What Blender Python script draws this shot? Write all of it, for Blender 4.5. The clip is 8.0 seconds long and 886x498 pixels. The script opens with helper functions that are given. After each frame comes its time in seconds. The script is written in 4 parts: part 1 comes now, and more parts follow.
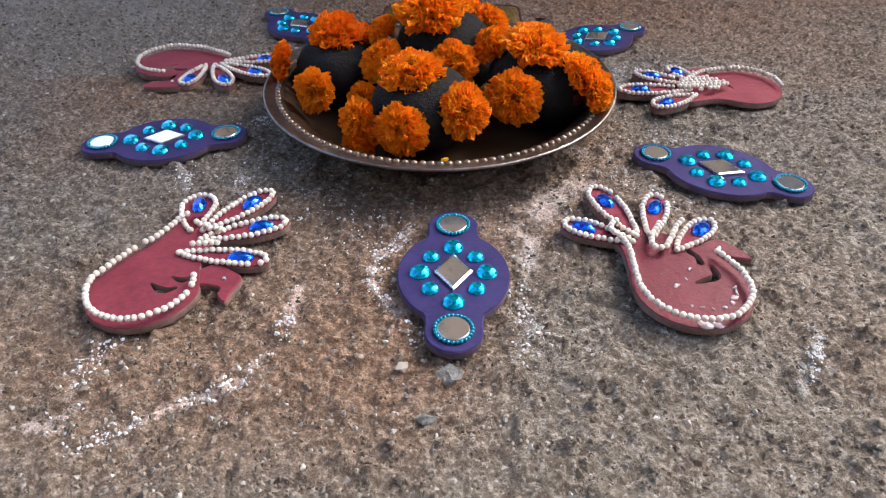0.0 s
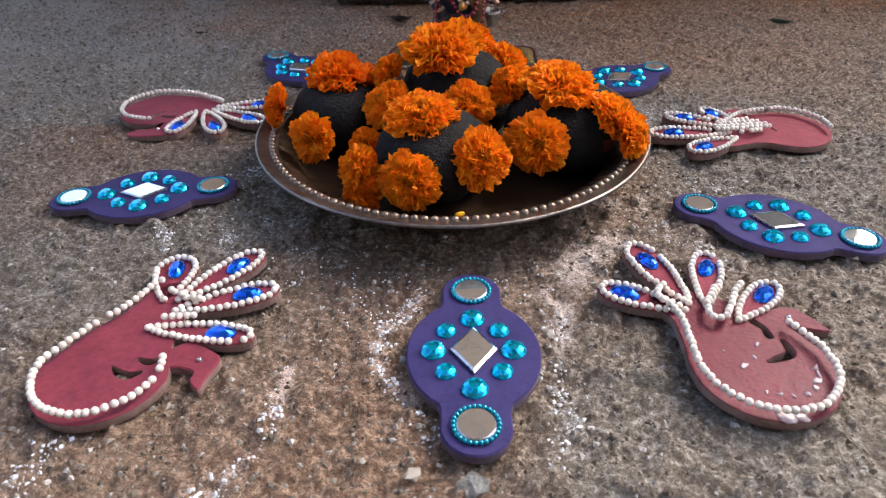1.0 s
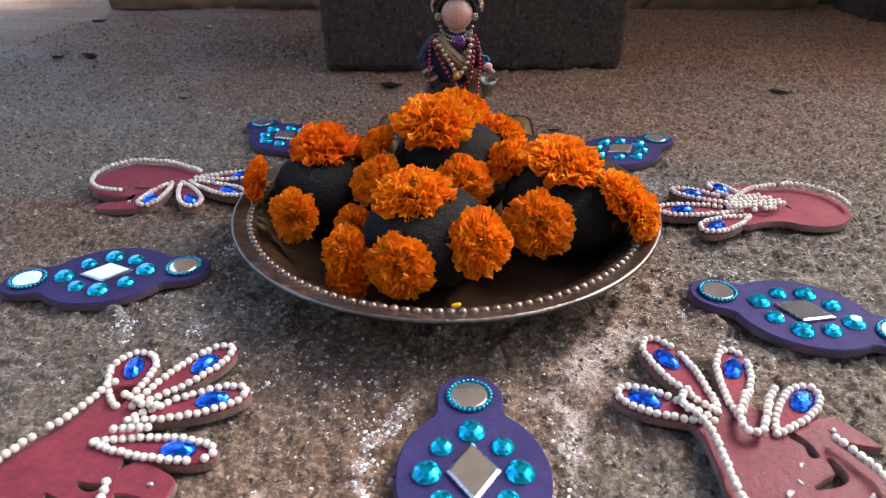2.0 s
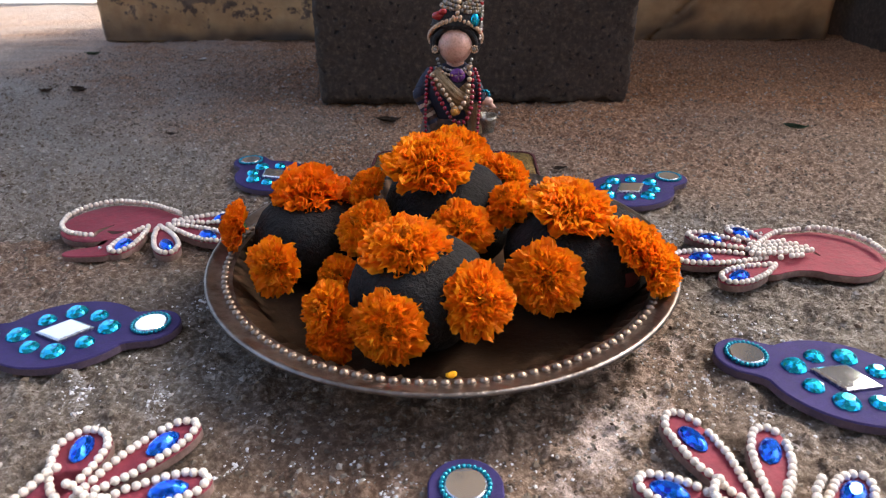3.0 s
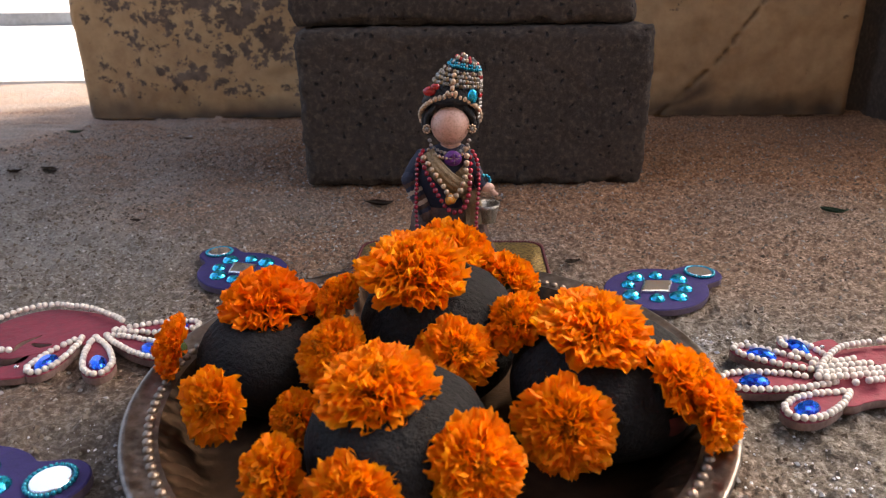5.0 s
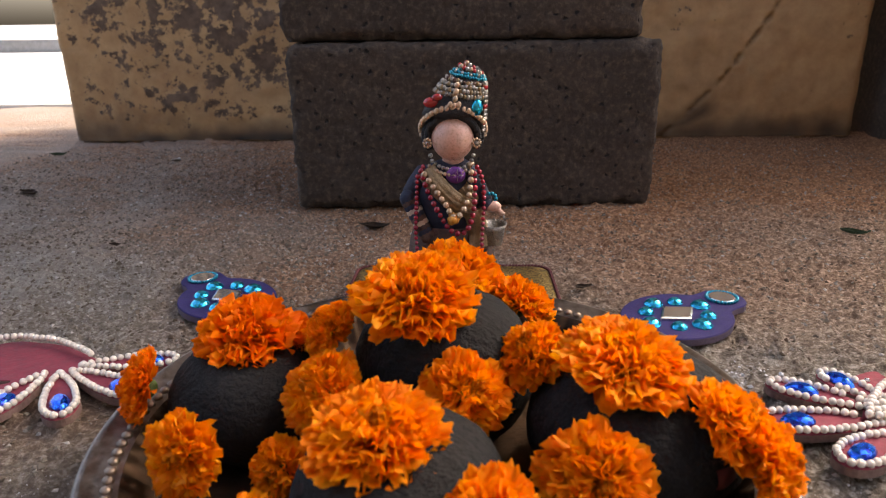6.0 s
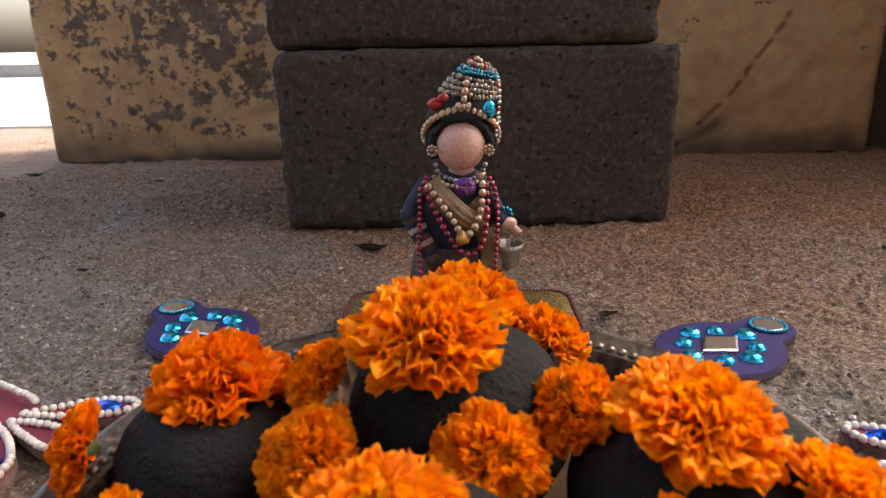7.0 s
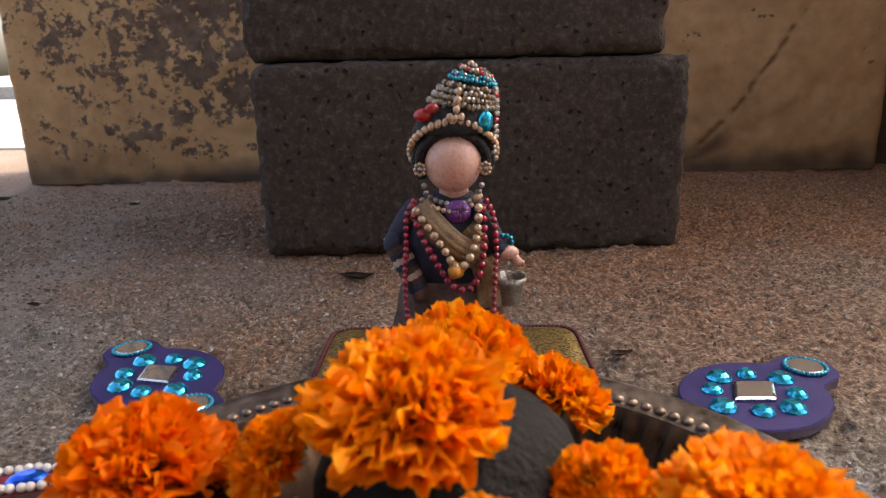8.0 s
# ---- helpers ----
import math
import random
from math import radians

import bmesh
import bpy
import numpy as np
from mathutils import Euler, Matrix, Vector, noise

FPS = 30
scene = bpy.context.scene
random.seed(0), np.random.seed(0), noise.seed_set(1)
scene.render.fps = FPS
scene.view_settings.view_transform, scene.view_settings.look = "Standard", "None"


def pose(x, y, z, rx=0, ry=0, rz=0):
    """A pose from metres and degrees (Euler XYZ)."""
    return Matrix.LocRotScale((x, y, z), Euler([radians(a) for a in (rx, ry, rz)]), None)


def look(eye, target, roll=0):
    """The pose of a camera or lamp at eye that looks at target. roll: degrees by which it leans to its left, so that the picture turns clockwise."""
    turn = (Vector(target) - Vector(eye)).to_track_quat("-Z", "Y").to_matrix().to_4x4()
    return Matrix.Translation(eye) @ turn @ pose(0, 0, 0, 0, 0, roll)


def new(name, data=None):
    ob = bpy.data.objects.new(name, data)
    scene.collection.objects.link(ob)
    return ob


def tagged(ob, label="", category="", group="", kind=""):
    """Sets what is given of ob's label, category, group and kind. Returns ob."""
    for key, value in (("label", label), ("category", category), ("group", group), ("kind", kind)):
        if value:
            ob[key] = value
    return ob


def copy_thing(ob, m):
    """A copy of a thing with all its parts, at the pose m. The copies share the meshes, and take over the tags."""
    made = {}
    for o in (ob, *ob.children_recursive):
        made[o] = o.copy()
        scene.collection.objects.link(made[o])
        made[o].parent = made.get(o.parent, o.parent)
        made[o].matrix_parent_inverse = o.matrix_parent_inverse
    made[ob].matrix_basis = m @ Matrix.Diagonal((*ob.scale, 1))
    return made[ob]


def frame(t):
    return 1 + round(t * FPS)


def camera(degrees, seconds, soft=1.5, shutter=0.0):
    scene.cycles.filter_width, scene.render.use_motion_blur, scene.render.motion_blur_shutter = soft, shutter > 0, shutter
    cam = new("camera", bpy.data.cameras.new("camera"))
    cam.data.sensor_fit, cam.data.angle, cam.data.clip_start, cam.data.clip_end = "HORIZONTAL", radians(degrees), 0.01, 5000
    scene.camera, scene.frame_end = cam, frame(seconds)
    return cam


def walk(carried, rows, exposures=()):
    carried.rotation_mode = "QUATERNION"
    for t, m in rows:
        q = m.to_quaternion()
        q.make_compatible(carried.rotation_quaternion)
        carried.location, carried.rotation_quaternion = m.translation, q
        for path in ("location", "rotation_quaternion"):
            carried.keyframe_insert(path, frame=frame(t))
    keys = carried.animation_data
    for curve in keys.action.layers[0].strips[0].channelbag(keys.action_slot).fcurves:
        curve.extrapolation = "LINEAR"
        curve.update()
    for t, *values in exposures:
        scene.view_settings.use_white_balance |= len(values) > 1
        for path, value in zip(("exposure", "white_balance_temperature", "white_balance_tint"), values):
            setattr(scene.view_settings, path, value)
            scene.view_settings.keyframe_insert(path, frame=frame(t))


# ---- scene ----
cam = camera(67.5, 8.0, soft=1.1)
cam.data.dof.use_dof, cam.data.dof.focus_distance, cam.data.dof.aperture_fstop = True, 0.45, 15.0
PATH = [
    (0, (-0.001, -0.112, 0.273), (-0.035, 1.445, -0.982), -0.5),
    (0.5, (-0.005, -0.078, 0.253), (-0.036, 1.516, -0.955), -1.0),
    (1, (-0.008, -0.053, 0.244), (-0.06, 1.585, -0.902), -1.3),
    (1.5, (-0.01, -0.029, 0.239), (-0.059, 1.654, -0.84), -1.1),
    (2, (-0.012, -0.007, 0.237), (-0.03, 1.724, -0.763), -0.4),
    (2.2, (-0.012, -0.001, 0.236), (-0.024, 1.744, -0.74), -0.4),
    (3.3, (-0.001, 0.049, 0.225), (-0.051, 1.839, -0.667), -1.0),
    (3.5, (0.003, 0.054, 0.222), (-0.061, 1.861, -0.634), -1.3),
    (4, (0.003, 0.083, 0.222), (-0.034, 1.919, -0.57), -0.9),
    (4.5, (0.005, 0.103, 0.217), (-0.03, 1.96, -0.525), -1.1),
    (4.7, (0.001, 0.112, 0.217), (-0.047, 1.968, -0.527), -0.9),
    (5.8, (-0.003, 0.156, 0.206), (-0.009, 2.041, -0.462), -0.4),
    (6, (-0.007, 0.162, 0.201), (-0.029, 2.05, -0.459), -0.8),
    (6.5, (-0.013, 0.188, 0.189), (-0.022, 2.085, -0.444), -0.7),
    (7, (-0.015, 0.218, 0.182), (-0.02, 2.127, -0.412), -1.1),
    (7.5, (-0.013, 0.245, 0.174), (0.001, 2.165, -0.387), -0.9),
    (8, (-0.013, 0.27, 0.173), (0.001, 2.196, -0.363), -1.3),
]
walk(cam, [(t, look(eye, target, roll)) for t, eye, target, roll in PATH], [(0.0, 1.51, 6000, 7), (2.0, 1.58, 6050, 8), (4.0, 1.70, 6550, 10), (8.0, 1.74, 7050, 11)])

# ---- world, sun, exposure ----
SUN_EL, SUN_ROT = radians(44), radians(45)
world = bpy.data.worlds.new("sky")
scene.world = world
world.use_nodes = True
wn = world.node_tree.nodes
sky = wn.new("ShaderNodeTexSky")
sky.sky_type, sky.sun_disc, sky.sun_elevation, sky.sun_rotation = "NISHITA", False, SUN_EL, SUN_ROT
sky.air_density, sky.dust_density, sky.ozone_density = 0.8, 6.0, 0.6
wn["Background"].inputs["Strength"].default_value = 0.20
world.node_tree.links.new(sky.outputs[0], wn["Background"].inputs["Color"])
sun = new("sun", bpy.data.lights.new("sun", "SUN"))
sun.data.energy, sun.data.angle, sun.data.color = 0.36, radians(26), (1.0, 0.96, 0.90)
# a hazy sun, spread wide, ahead and to the right: it reaches in under the roof past the wall
sun.matrix_world = look((1.45, 1.45, 2.0), (0, 0, 0))


# ---- materials ----
def nodes_of(name):
    m = bpy.data.materials.new(name)
    m.use_nodes = True
    return m, m.node_tree.nodes, m.node_tree.links, m.node_tree.nodes["Principled BSDF"]


def noise_tex(n, l, scale, detail=4.0, rough=0.6, coord=None):
    t = n.new("ShaderNodeTexNoise")
    t.inputs["Scale"].default_value, t.inputs["Detail"].default_value, t.inputs["Roughness"].default_value = scale, detail, rough
    if coord:
        l.new(coord, t.inputs["Vector"])
    return t


def ramp(n, l, src, stops):
    r = n.new("ShaderNodeValToRGB")
    while len(r.color_ramp.elements) < len(stops):
        r.color_ramp.elements.new(0.5)
    for e, (p, c) in zip(r.color_ramp.elements, stops):
        e.position, e.color = p, (*c, 1) if len(c) == 3 else c
    l.new(src, r.inputs[0])
    return r.outputs[0]


def mix(n, l, fac, a, b, mode="MIX"):
    m = n.new("ShaderNodeMix")
    m.data_type, m.blend_type = "RGBA", mode
    for sock, v in ((m.inputs[0], fac), (m.inputs[6], a), (m.inputs[7], b)):
        if isinstance(v, (int, float)):
            sock.default_value = v
        elif isinstance(v, tuple):
            sock.default_value = (*v, 1)
        else:
            l.new(v, sock)
    return m.outputs[2]


def bump(n, l, bsdf, height, strength, distance):
    b = n.new("ShaderNodeBump")
    b.inputs["Strength"].default_value, b.inputs["Distance"].default_value = strength, distance
    l.new(height, b.inputs["Height"])
    l.new(b.outputs[0], bsdf.inputs["Normal"])


def surface(name, dark, light, scale, rough, bump_scale=0, bump_depth=0.0, metal=0.0, coat=0.0, spread=0.15, vary=0.0, gloss=0.5):
    """A two-colour surface with broad and fine variation and fine relief."""
    m, n, l, p = nodes_of(name)
    c = n.new("ShaderNodeTexCoord").outputs["Object"]
    big = noise_tex(n, l, scale, 5, 0.6, c)
    col = ramp(n, l, big.outputs[0], [(0.5 - spread, dark), (0.5 + spread, light)])
    fine = noise_tex(n, l, scale * 9, 3, 0.6, c)
    col = mix(n, l, 0.35, col, ramp(n, l, fine.outputs[0], [(0.3, tuple(v * 0.6 for v in dark)), (0.7, tuple(min(1, v * 1.25) for v in light))]))
    if vary:
        o = n.new("ShaderNodeObjectInfo").outputs["Random"]
        h = n.new("ShaderNodeHueSaturation")
        l.new(ramp(n, l, o, [(0, (1 - vary,) * 3), (1, (1 + vary,) * 3)]), h.inputs["Value"])
        l.new(col, h.inputs["Color"])
        col = h.outputs[0]
    l.new(col, p.inputs["Base Color"])
    l.new(ramp(n, l, fine.outputs[0], [(0.3, (max(0.02, rough - 0.1),) * 3), (0.7, (min(1, rough + 0.1),) * 3)]), p.inputs["Roughness"])
    p.inputs["Metallic"].default_value, p.inputs["Coat Weight"].default_value = metal, coat
    p.inputs["Specular IOR Level"].default_value = gloss
    p.inputs["Coat Roughness"].default_value = 0.15
    if bump_scale:
        bump(n, l, p, noise_tex(n, l, bump_scale, 4, 0.65, c).outputs[0], 1.0, bump_depth)
    return m


def floor_material():
    m, n, l, p = nodes_of("rough_earthy_cement")
    c = n.new("ShaderNodeTexCoord").outputs["Object"]
    big = noise_tex(n, l, 3.2, 5, 0.6, c)
    mid = noise_tex(n, l, 26, 5, 0.65, c)
    fine = noise_tex(n, l, 260, 4, 0.7, c)
    col = ramp(n, l, big.outputs[0], [(0.38, (0.16, 0.108, 0.078)), (0.62, (0.278, 0.243, 0.198))])
    col = mix(n, l, 0.5, col, ramp(n, l, mid.outputs[0], [(0.33, (0.105, 0.07, 0.05)), (0.5, (0.212, 0.176, 0.140)), (0.72, (0.358, 0.330, 0.288))]))
    col = mix(n, l, 0.66, col, ramp(n, l, fine.outputs[0], [(0.34, (0.062, 0.044, 0.032)), (0.5, (0.192, 0.162, 0.129)), (0.64, (0.50, 0.465, 0.41))]))
    a = n.new("ShaderNodeAttribute")
    a.attribute_name = "powder"
    add = n.new("ShaderNodeMath")
    l.new(noise_tex(n, l, 240, 6, 0.85, c).outputs[0], add.inputs[0])
    l.new(a.outputs["Fac"], add.inputs[1])
    dust = ramp(n, l, add.outputs[0], [(0.63, (0, 0, 0)), (0.86, (1, 1, 1))])
    col = mix(n, l, dust, col, (0.74, 0.74, 0.76))
    e = n.new("ShaderNodeAttribute")
    e.attribute_name = "soil"
    col = mix(n, l, e.outputs["Fac"], col, mix(n, l, 1.0, col, (1.38, 0.82, 0.50), "MULTIPLY"))
    # put into the colour: the plate's brown shade, paler daylight towards the open side
    for key, tone in (("plate_shade", (0.105, 0.064, 0.042)), ("opening_light", (0.37, 0.34, 0.30))):
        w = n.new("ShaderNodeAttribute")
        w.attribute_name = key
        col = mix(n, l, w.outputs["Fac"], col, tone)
    l.new(col, p.inputs["Base Color"])
    p.inputs["Roughness"].default_value = 0.88
    p.inputs["Specular IOR Level"].default_value = 0.3
    bump(n, l, p, noise_tex(n, l, 330, 5, 0.75, c).outputs[0], 1.0, 0.0045)
    return m


def wall_material():
    m, n, l, p = nodes_of("peeling_ochre_plaster")
    c = n.new("ShaderNodeTexCoord").outputs["Object"]
    big = noise_tex(n, l, 4, 4, 0.6, c)
    col = ramp(n, l, big.outputs[0], [(0.35, (0.34, 0.190, 0.085)), (0.65, (0.56, 0.355, 0.165))])
    col = mix(n, l, 0.4, col, ramp(n, l, noise_tex(n, l, 30, 5, 0.7, c).outputs[0], [(0.3, (0.28, 0.15, 0.07)), (0.7, (0.64, 0.43, 0.21))]))
    a = n.new("ShaderNodeAttribute")
    a.attribute_name = "peel"
    add = n.new("ShaderNodeMath")
    flakes = mix(n, l, 0.42, noise_tex(n, l, 32, 4, 0.62, c).outputs[0], noise_tex(n, l, 84, 5, 0.65, c).outputs[0])
    l.new(flakes, add.inputs[0])
    l.new(a.outputs["Fac"], add.inputs[1])
    patch = ramp(n, l, add.outputs[0], [(0.555, (0, 0, 0)), (0.595, (1, 1, 1))])
    col = mix(n, l, patch, col, ramp(n, l, noise_tex(n, l, 45, 4, 0.6, c).outputs[0], [(0.35, (0.085, 0.055, 0.037)), (0.65, (0.18, 0.120, 0.078))]))
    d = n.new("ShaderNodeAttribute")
    d.attribute_name = "darkening"
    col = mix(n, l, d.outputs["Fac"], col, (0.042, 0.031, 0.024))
    l.new(col, p.inputs["Base Color"])
    p.inputs["Roughness"].default_value = 0.85
    h = mix(n, l, 0.5, noise_tex(n, l, 90, 4, 0.6, c).outputs[0], patch)
    bump(n, l, p, h, 0.5, 0.002)
    return m


def block_material():
    m, n, l, p = nodes_of("dark_porous_cement")
    c = n.new("ShaderNodeTexCoord").outputs["Object"]
    col = ramp(n, l, noise_tex(n, l, 9, 5, 0.65, c).outputs[0], [(0.35, (0.034, 0.024, 0.017)), (0.65, (0.082, 0.057, 0.039))])
    col = mix(n, l, 0.5, col, ramp(n, l, noise_tex(n, l, 150, 4, 0.7, c).outputs[0], [(0.3, (0.012, 0.009, 0.007)), (0.52, (0.056, 0.040, 0.029)), (0.72, (0.18, 0.132, 0.098))]))
    p.inputs["Roughness"].default_value = 0.92
    # air holes of uneven size: only the cells with a high random value open up
    warp = n.new("ShaderNodeVectorMath")
    warp.operation = "MULTIPLY_ADD"
    l.new(noise_tex(n, l, 120, 3, 0.6, c).outputs["Color"], warp.inputs[0])
    warp.inputs[1].default_value = (0.010, 0.010, 0.010)
    l.new(c, warp.inputs[2])
    v = n.new("ShaderNodeTexVoronoi")
    v.inputs["Scale"].default_value = 105
    l.new(warp.outputs[0], v.inputs["Vector"])
    pit = ramp(n, l, v.outputs["Distance"], [(0.16, (0, 0, 0)), (0.30, (1, 1, 1))])
    chance = n.new("ShaderNodeSeparateColor")
    l.new(v.outputs["Color"], chance.inputs[0])
    pit = mix(n, l, ramp(n, l, chance.outputs[0], [(0.54, (0, 0, 0)), (0.68, (1, 1, 1))]), (1.0, 1.0, 1.0), pit)
    # the shade inside the holes is put into the colour too
    col = mix(n, l, pit, (0.014, 0.010, 0.008), col)
    l.new(col, p.inputs["Base Color"])
    h = mix(n, l, 0.6, noise_tex(n, l, 240, 5, 0.75, c).outputs[0], pit)
    bump(n, l, p, h, 1.0, 0.004)
    return m


def petal_material(name, deep, bright):
    m, n, l, p = nodes_of(name)
    g = n.new("ShaderNodeNewGeometry").outputs["Random Per Island"]
    c = n.new("ShaderNodeTexCoord").outputs["Object"]
    col = ramp(n, l, g, [(0.0, deep), (0.6, tuple((a + b) / 2 for a, b in zip(deep, bright))), (1.0, bright)])
    col = mix(n, l, 0.3, col, ramp(n, l, noise_tex(n, l, 500, 3, 0.6, c).outputs[0], [(0.3, deep), (0.7, bright)]))
    l.new(col, p.inputs["Base Color"])
    p.inputs["Roughness"].default_value = 0.62
    p.inputs["Specular IOR Level"].default_value = 0.25
    t = n.new("ShaderNodeBsdfTranslucent")
    l.new(col, t.inputs["Color"])
    mx = n.new("ShaderNodeMixShader")
    mx.inputs[0].default_value = 0.48
    l.new(p.outputs[0], mx.inputs[1])
    l.new(t.outputs[0], mx.inputs[2])
    l.new(mx.outputs[0], n["Material Output"].inputs["Surface"])
    return m


def gem_material(name, dark, light):
    """Foil-backed cut glass."""
    m, n, l, p = nodes_of(name)
    c = n.new("ShaderNodeTexCoord").outputs["Object"]
    v = n.new("ShaderNodeTexVoronoi")
    v.inputs["Scale"].default_value = 420
    l.new(c, v.inputs["Vector"])
    l.new(ramp(n, l, v.outputs["Color"], [(0.2, dark), (0.8, light)]), p.inputs["Base Color"])
    p.inputs["Metallic"].default_value, p.inputs["Roughness"].default_value = 0.75, 0.16
    p.inputs["Coat Weight"].default_value, p.inputs["Coat Roughness"].default_value = 0.45, 0.03
    return m


def brocade_material():
    m, n, l, p = nodes_of("gold_brocade")
    c = n.new("ShaderNodeTexCoord").outputs["Object"]
    w = n.new("ShaderNodeTexVoronoi")
    w.inputs["Scale"].default_value = 700
    l.new(c, w.inputs["Vector"])
    l.new(ramp(n, l, w.outputs["Color"], [(0.2, (0.09, 0.055, 0.018)), (0.8, (0.36, 0.25, 0.09))]), p.inputs["Base Color"])
    p.inputs["Metallic"].default_value, p.inputs["Roughness"].default_value = 0.6, 0.45
    bump(n, l, p, w.outputs["Distance"], 0.6, 0.0008)
    return m


FLOOR, WALL, BLOCK = floor_material(), wall_material(), block_material()
CEILING = surface("stained_limewash", (0.17, 0.15, 0.12), (0.28, 0.25, 0.21), 2.0, 0.9, 40, 0.002)
DIM_WALL = surface("dull_brown_limewash", (0.085, 0.065, 0.05), (0.13, 0.105, 0.085), 3.0, 0.9, 40, 0.002)
PALE = surface("sunlit_pale_plaster", (0.62, 0.60, 0.56), (0.78, 0.76, 0.72), 1.5, 0.85, 30, 0.002)
RAIL = surface("grey_weathered_cement", (0.20, 0.19, 0.18), (0.34, 0.33, 0.31), 6, 0.9, 60, 0.002)
MAROON_GLUE = surface("glue_smeared_maroon_paint", (0.105, 0.015, 0.027), (0.16, 0.028, 0.042), 40, 0.46, 220, 0.0008, gloss=0.16)
GLUE = surface("dried_glue", (0.34, 0.22, 0.23), (0.62, 0.52, 0.53), 300, 0.22, 500, 0.0005, coat=0.5)
MAROON = surface("matt_maroon_paint", (0.16, 0.026, 0.042), (0.235, 0.044, 0.062), 28, 0.62, 160, 0.0006, gloss=0.12)
PURPLE = surface("purple_felt_paint", (0.028, 0.022, 0.088), (0.046, 0.036, 0.124), 30, 0.72, 900, 0.0003, gloss=0.12)
PURPLE_EDGE = surface("worn_purple_edge", (0.05, 0.035, 0.07), (0.13, 0.09, 0.12), 80, 0.8, 400, 0.0004)
BOARD = surface("raw_board_edge", (0.12, 0.065, 0.055), (0.26, 0.17, 0.14), 60, 0.85, 400, 0.0004)
PEARL = surface("ivory_pearl", (0.70, 0.60, 0.50), (0.86, 0.78, 0.69), 200, 0.28, coat=0.6, vary=0.10)
TEAL_BEAD = surface("metallic_teal_bead", (0.0, 0.20, 0.30), (0.01, 0.33, 0.45), 300, 0.25, metal=0.6, coat=0.5)
AQUA_GEM = gem_material("turquoise_cut_glass", (0.0, 0.19, 0.33), (0.02, 0.66, 0.95))
BLUE_GEM = gem_material("sapphire_cut_glass", (0.002, 0.014, 0.40), (0.01, 0.20, 1.0))
CLAY = surface("black_fired_clay", (0.004, 0.0037, 0.0036), (0.014, 0.013, 0.0128), 40, 0.78, 260, 0.0030, gloss=0.25)
KUMKUM = surface("red_powder_mark", (0.045, 0.006, 0.006), (0.09, 0.012, 0.011), 120, 0.9)
RIM = surface("worn_silvery_rim", (0.105, 0.085, 0.073), (0.29, 0.255, 0.23), 26, 0.38, 300, 0.0004, metal=1.0)
PLATE = surface("tarnished_copper", (0.032, 0.019, 0.011), (0.105, 0.064, 0.040), 22, 0.58, 300, 0.0004, metal=1.0)
STUD = surface("worn_bright_metal", (0.17, 0.125, 0.09), (0.34, 0.26, 0.20), 60, 0.48, metal=1.0, vary=0.2)
PETAL = petal_material("marigold_orange", (0.92, 0.222, 0.002), (1.0, 0.445, 0.006))
PETAL_DEEP = petal_material("marigold_deep_orange", (0.86, 0.165, 0.002), (1.0, 0.325, 0.004))
PETAL_HEART = petal_material("marigold_heart", (0.50, 0.11, 0.004), (0.92, 0.40, 0.015))
YELLOW_PETAL = petal_material("yellow_petal", (0.80, 0.42, 0.01), (0.90, 0.55, 0.02))
SEPAL = surface("green_sepal", (0.05, 0.08, 0.015), (0.10, 0.15, 0.03), 100, 0.7)
GRIT, _n, _l, _p = nodes_of("grit")
_l.new(ramp(_n, _l, _n.new("ShaderNodeNewGeometry").outputs["Random Per Island"], [(0.0, (0.105, 0.076, 0.054)), (0.5, (0.182, 0.150, 0.116)), (0.85, (0.29, 0.255, 0.215)), (1.0, (0.50, 0.46, 0.42))]), _p.inputs["Base Color"])
_p.inputs["Roughness"].default_value, _p.inputs["Specular IOR Level"].default_value = 0.9, 0.25
POWDER = surface("white_rangoli_powder", (0.70, 0.70, 0.72), (0.84, 0.84, 0.86), 90, 0.95)
STONE = surface("grey_stone", (0.11, 0.108, 0.10), (0.25, 0.245, 0.23), 60, 0.85, 300, 0.002)
DRY_LEAF = surface("dry_brown_leaf", (0.04, 0.025, 0.016), (0.09, 0.055, 0.032), 120, 0.8)
GREEN_LEAF = surface("dull_green_leaf", (0.03, 0.06, 0.03), (0.07, 0.12, 0.06), 120, 0.7)
BROCADE = brocade_material()
BRAID = surface("dark_red_braid", (0.06, 0.012, 0.012), (0.16, 0.03, 0.03), 300, 0.7, 900, 0.0006)
DARK_WOOD = surface("dark_stained_wood", (0.04, 0.025, 0.018), (0.09, 0.055, 0.04), 30, 0.6)
MIRROR, _n, _l, _p = nodes_of("mirror_glass")
_p.inputs["Base Color"].default_value, _p.inputs["Metallic"].default_value, _p.inputs["Roughness"].default_value = (0.86, 0.86, 0.85, 1), 0.90, 0.05
_c = _n.new("ShaderNodeTexCoord").outputs["Object"]
bump(_n, _l, _p, noise_tex(_n, _l, 60, 2, 0.5, _c).outputs[0], 0.15, 0.0006)
SILVER = surface("silver_foil_edge", (0.45, 0.45, 0.46), (0.72, 0.72, 0.72), 200, 0.25, metal=1.0)


# ---- mesh helpers ----
def mesh_of(name, bm, materials, smooth=True):
    me = bpy.data.meshes.new(name)
    bm.normal_update()
    bm.to_mesh(me)
    bm.free()
    for m in materials if isinstance(materials, (list, tuple)) else [materials]:
        me.materials.append(m)
    if smooth:
        me.polygons.foreach_set("use_smooth", [True] * len(me.polygons))
    return me


def thing(name, label, category, place=None, group="", kind=""):
    ob = new(name)
    ob.empty_display_size = 0.02
    if place is not None:
        ob.matrix_world = place
    return tagged(ob, label, category, group, kind)


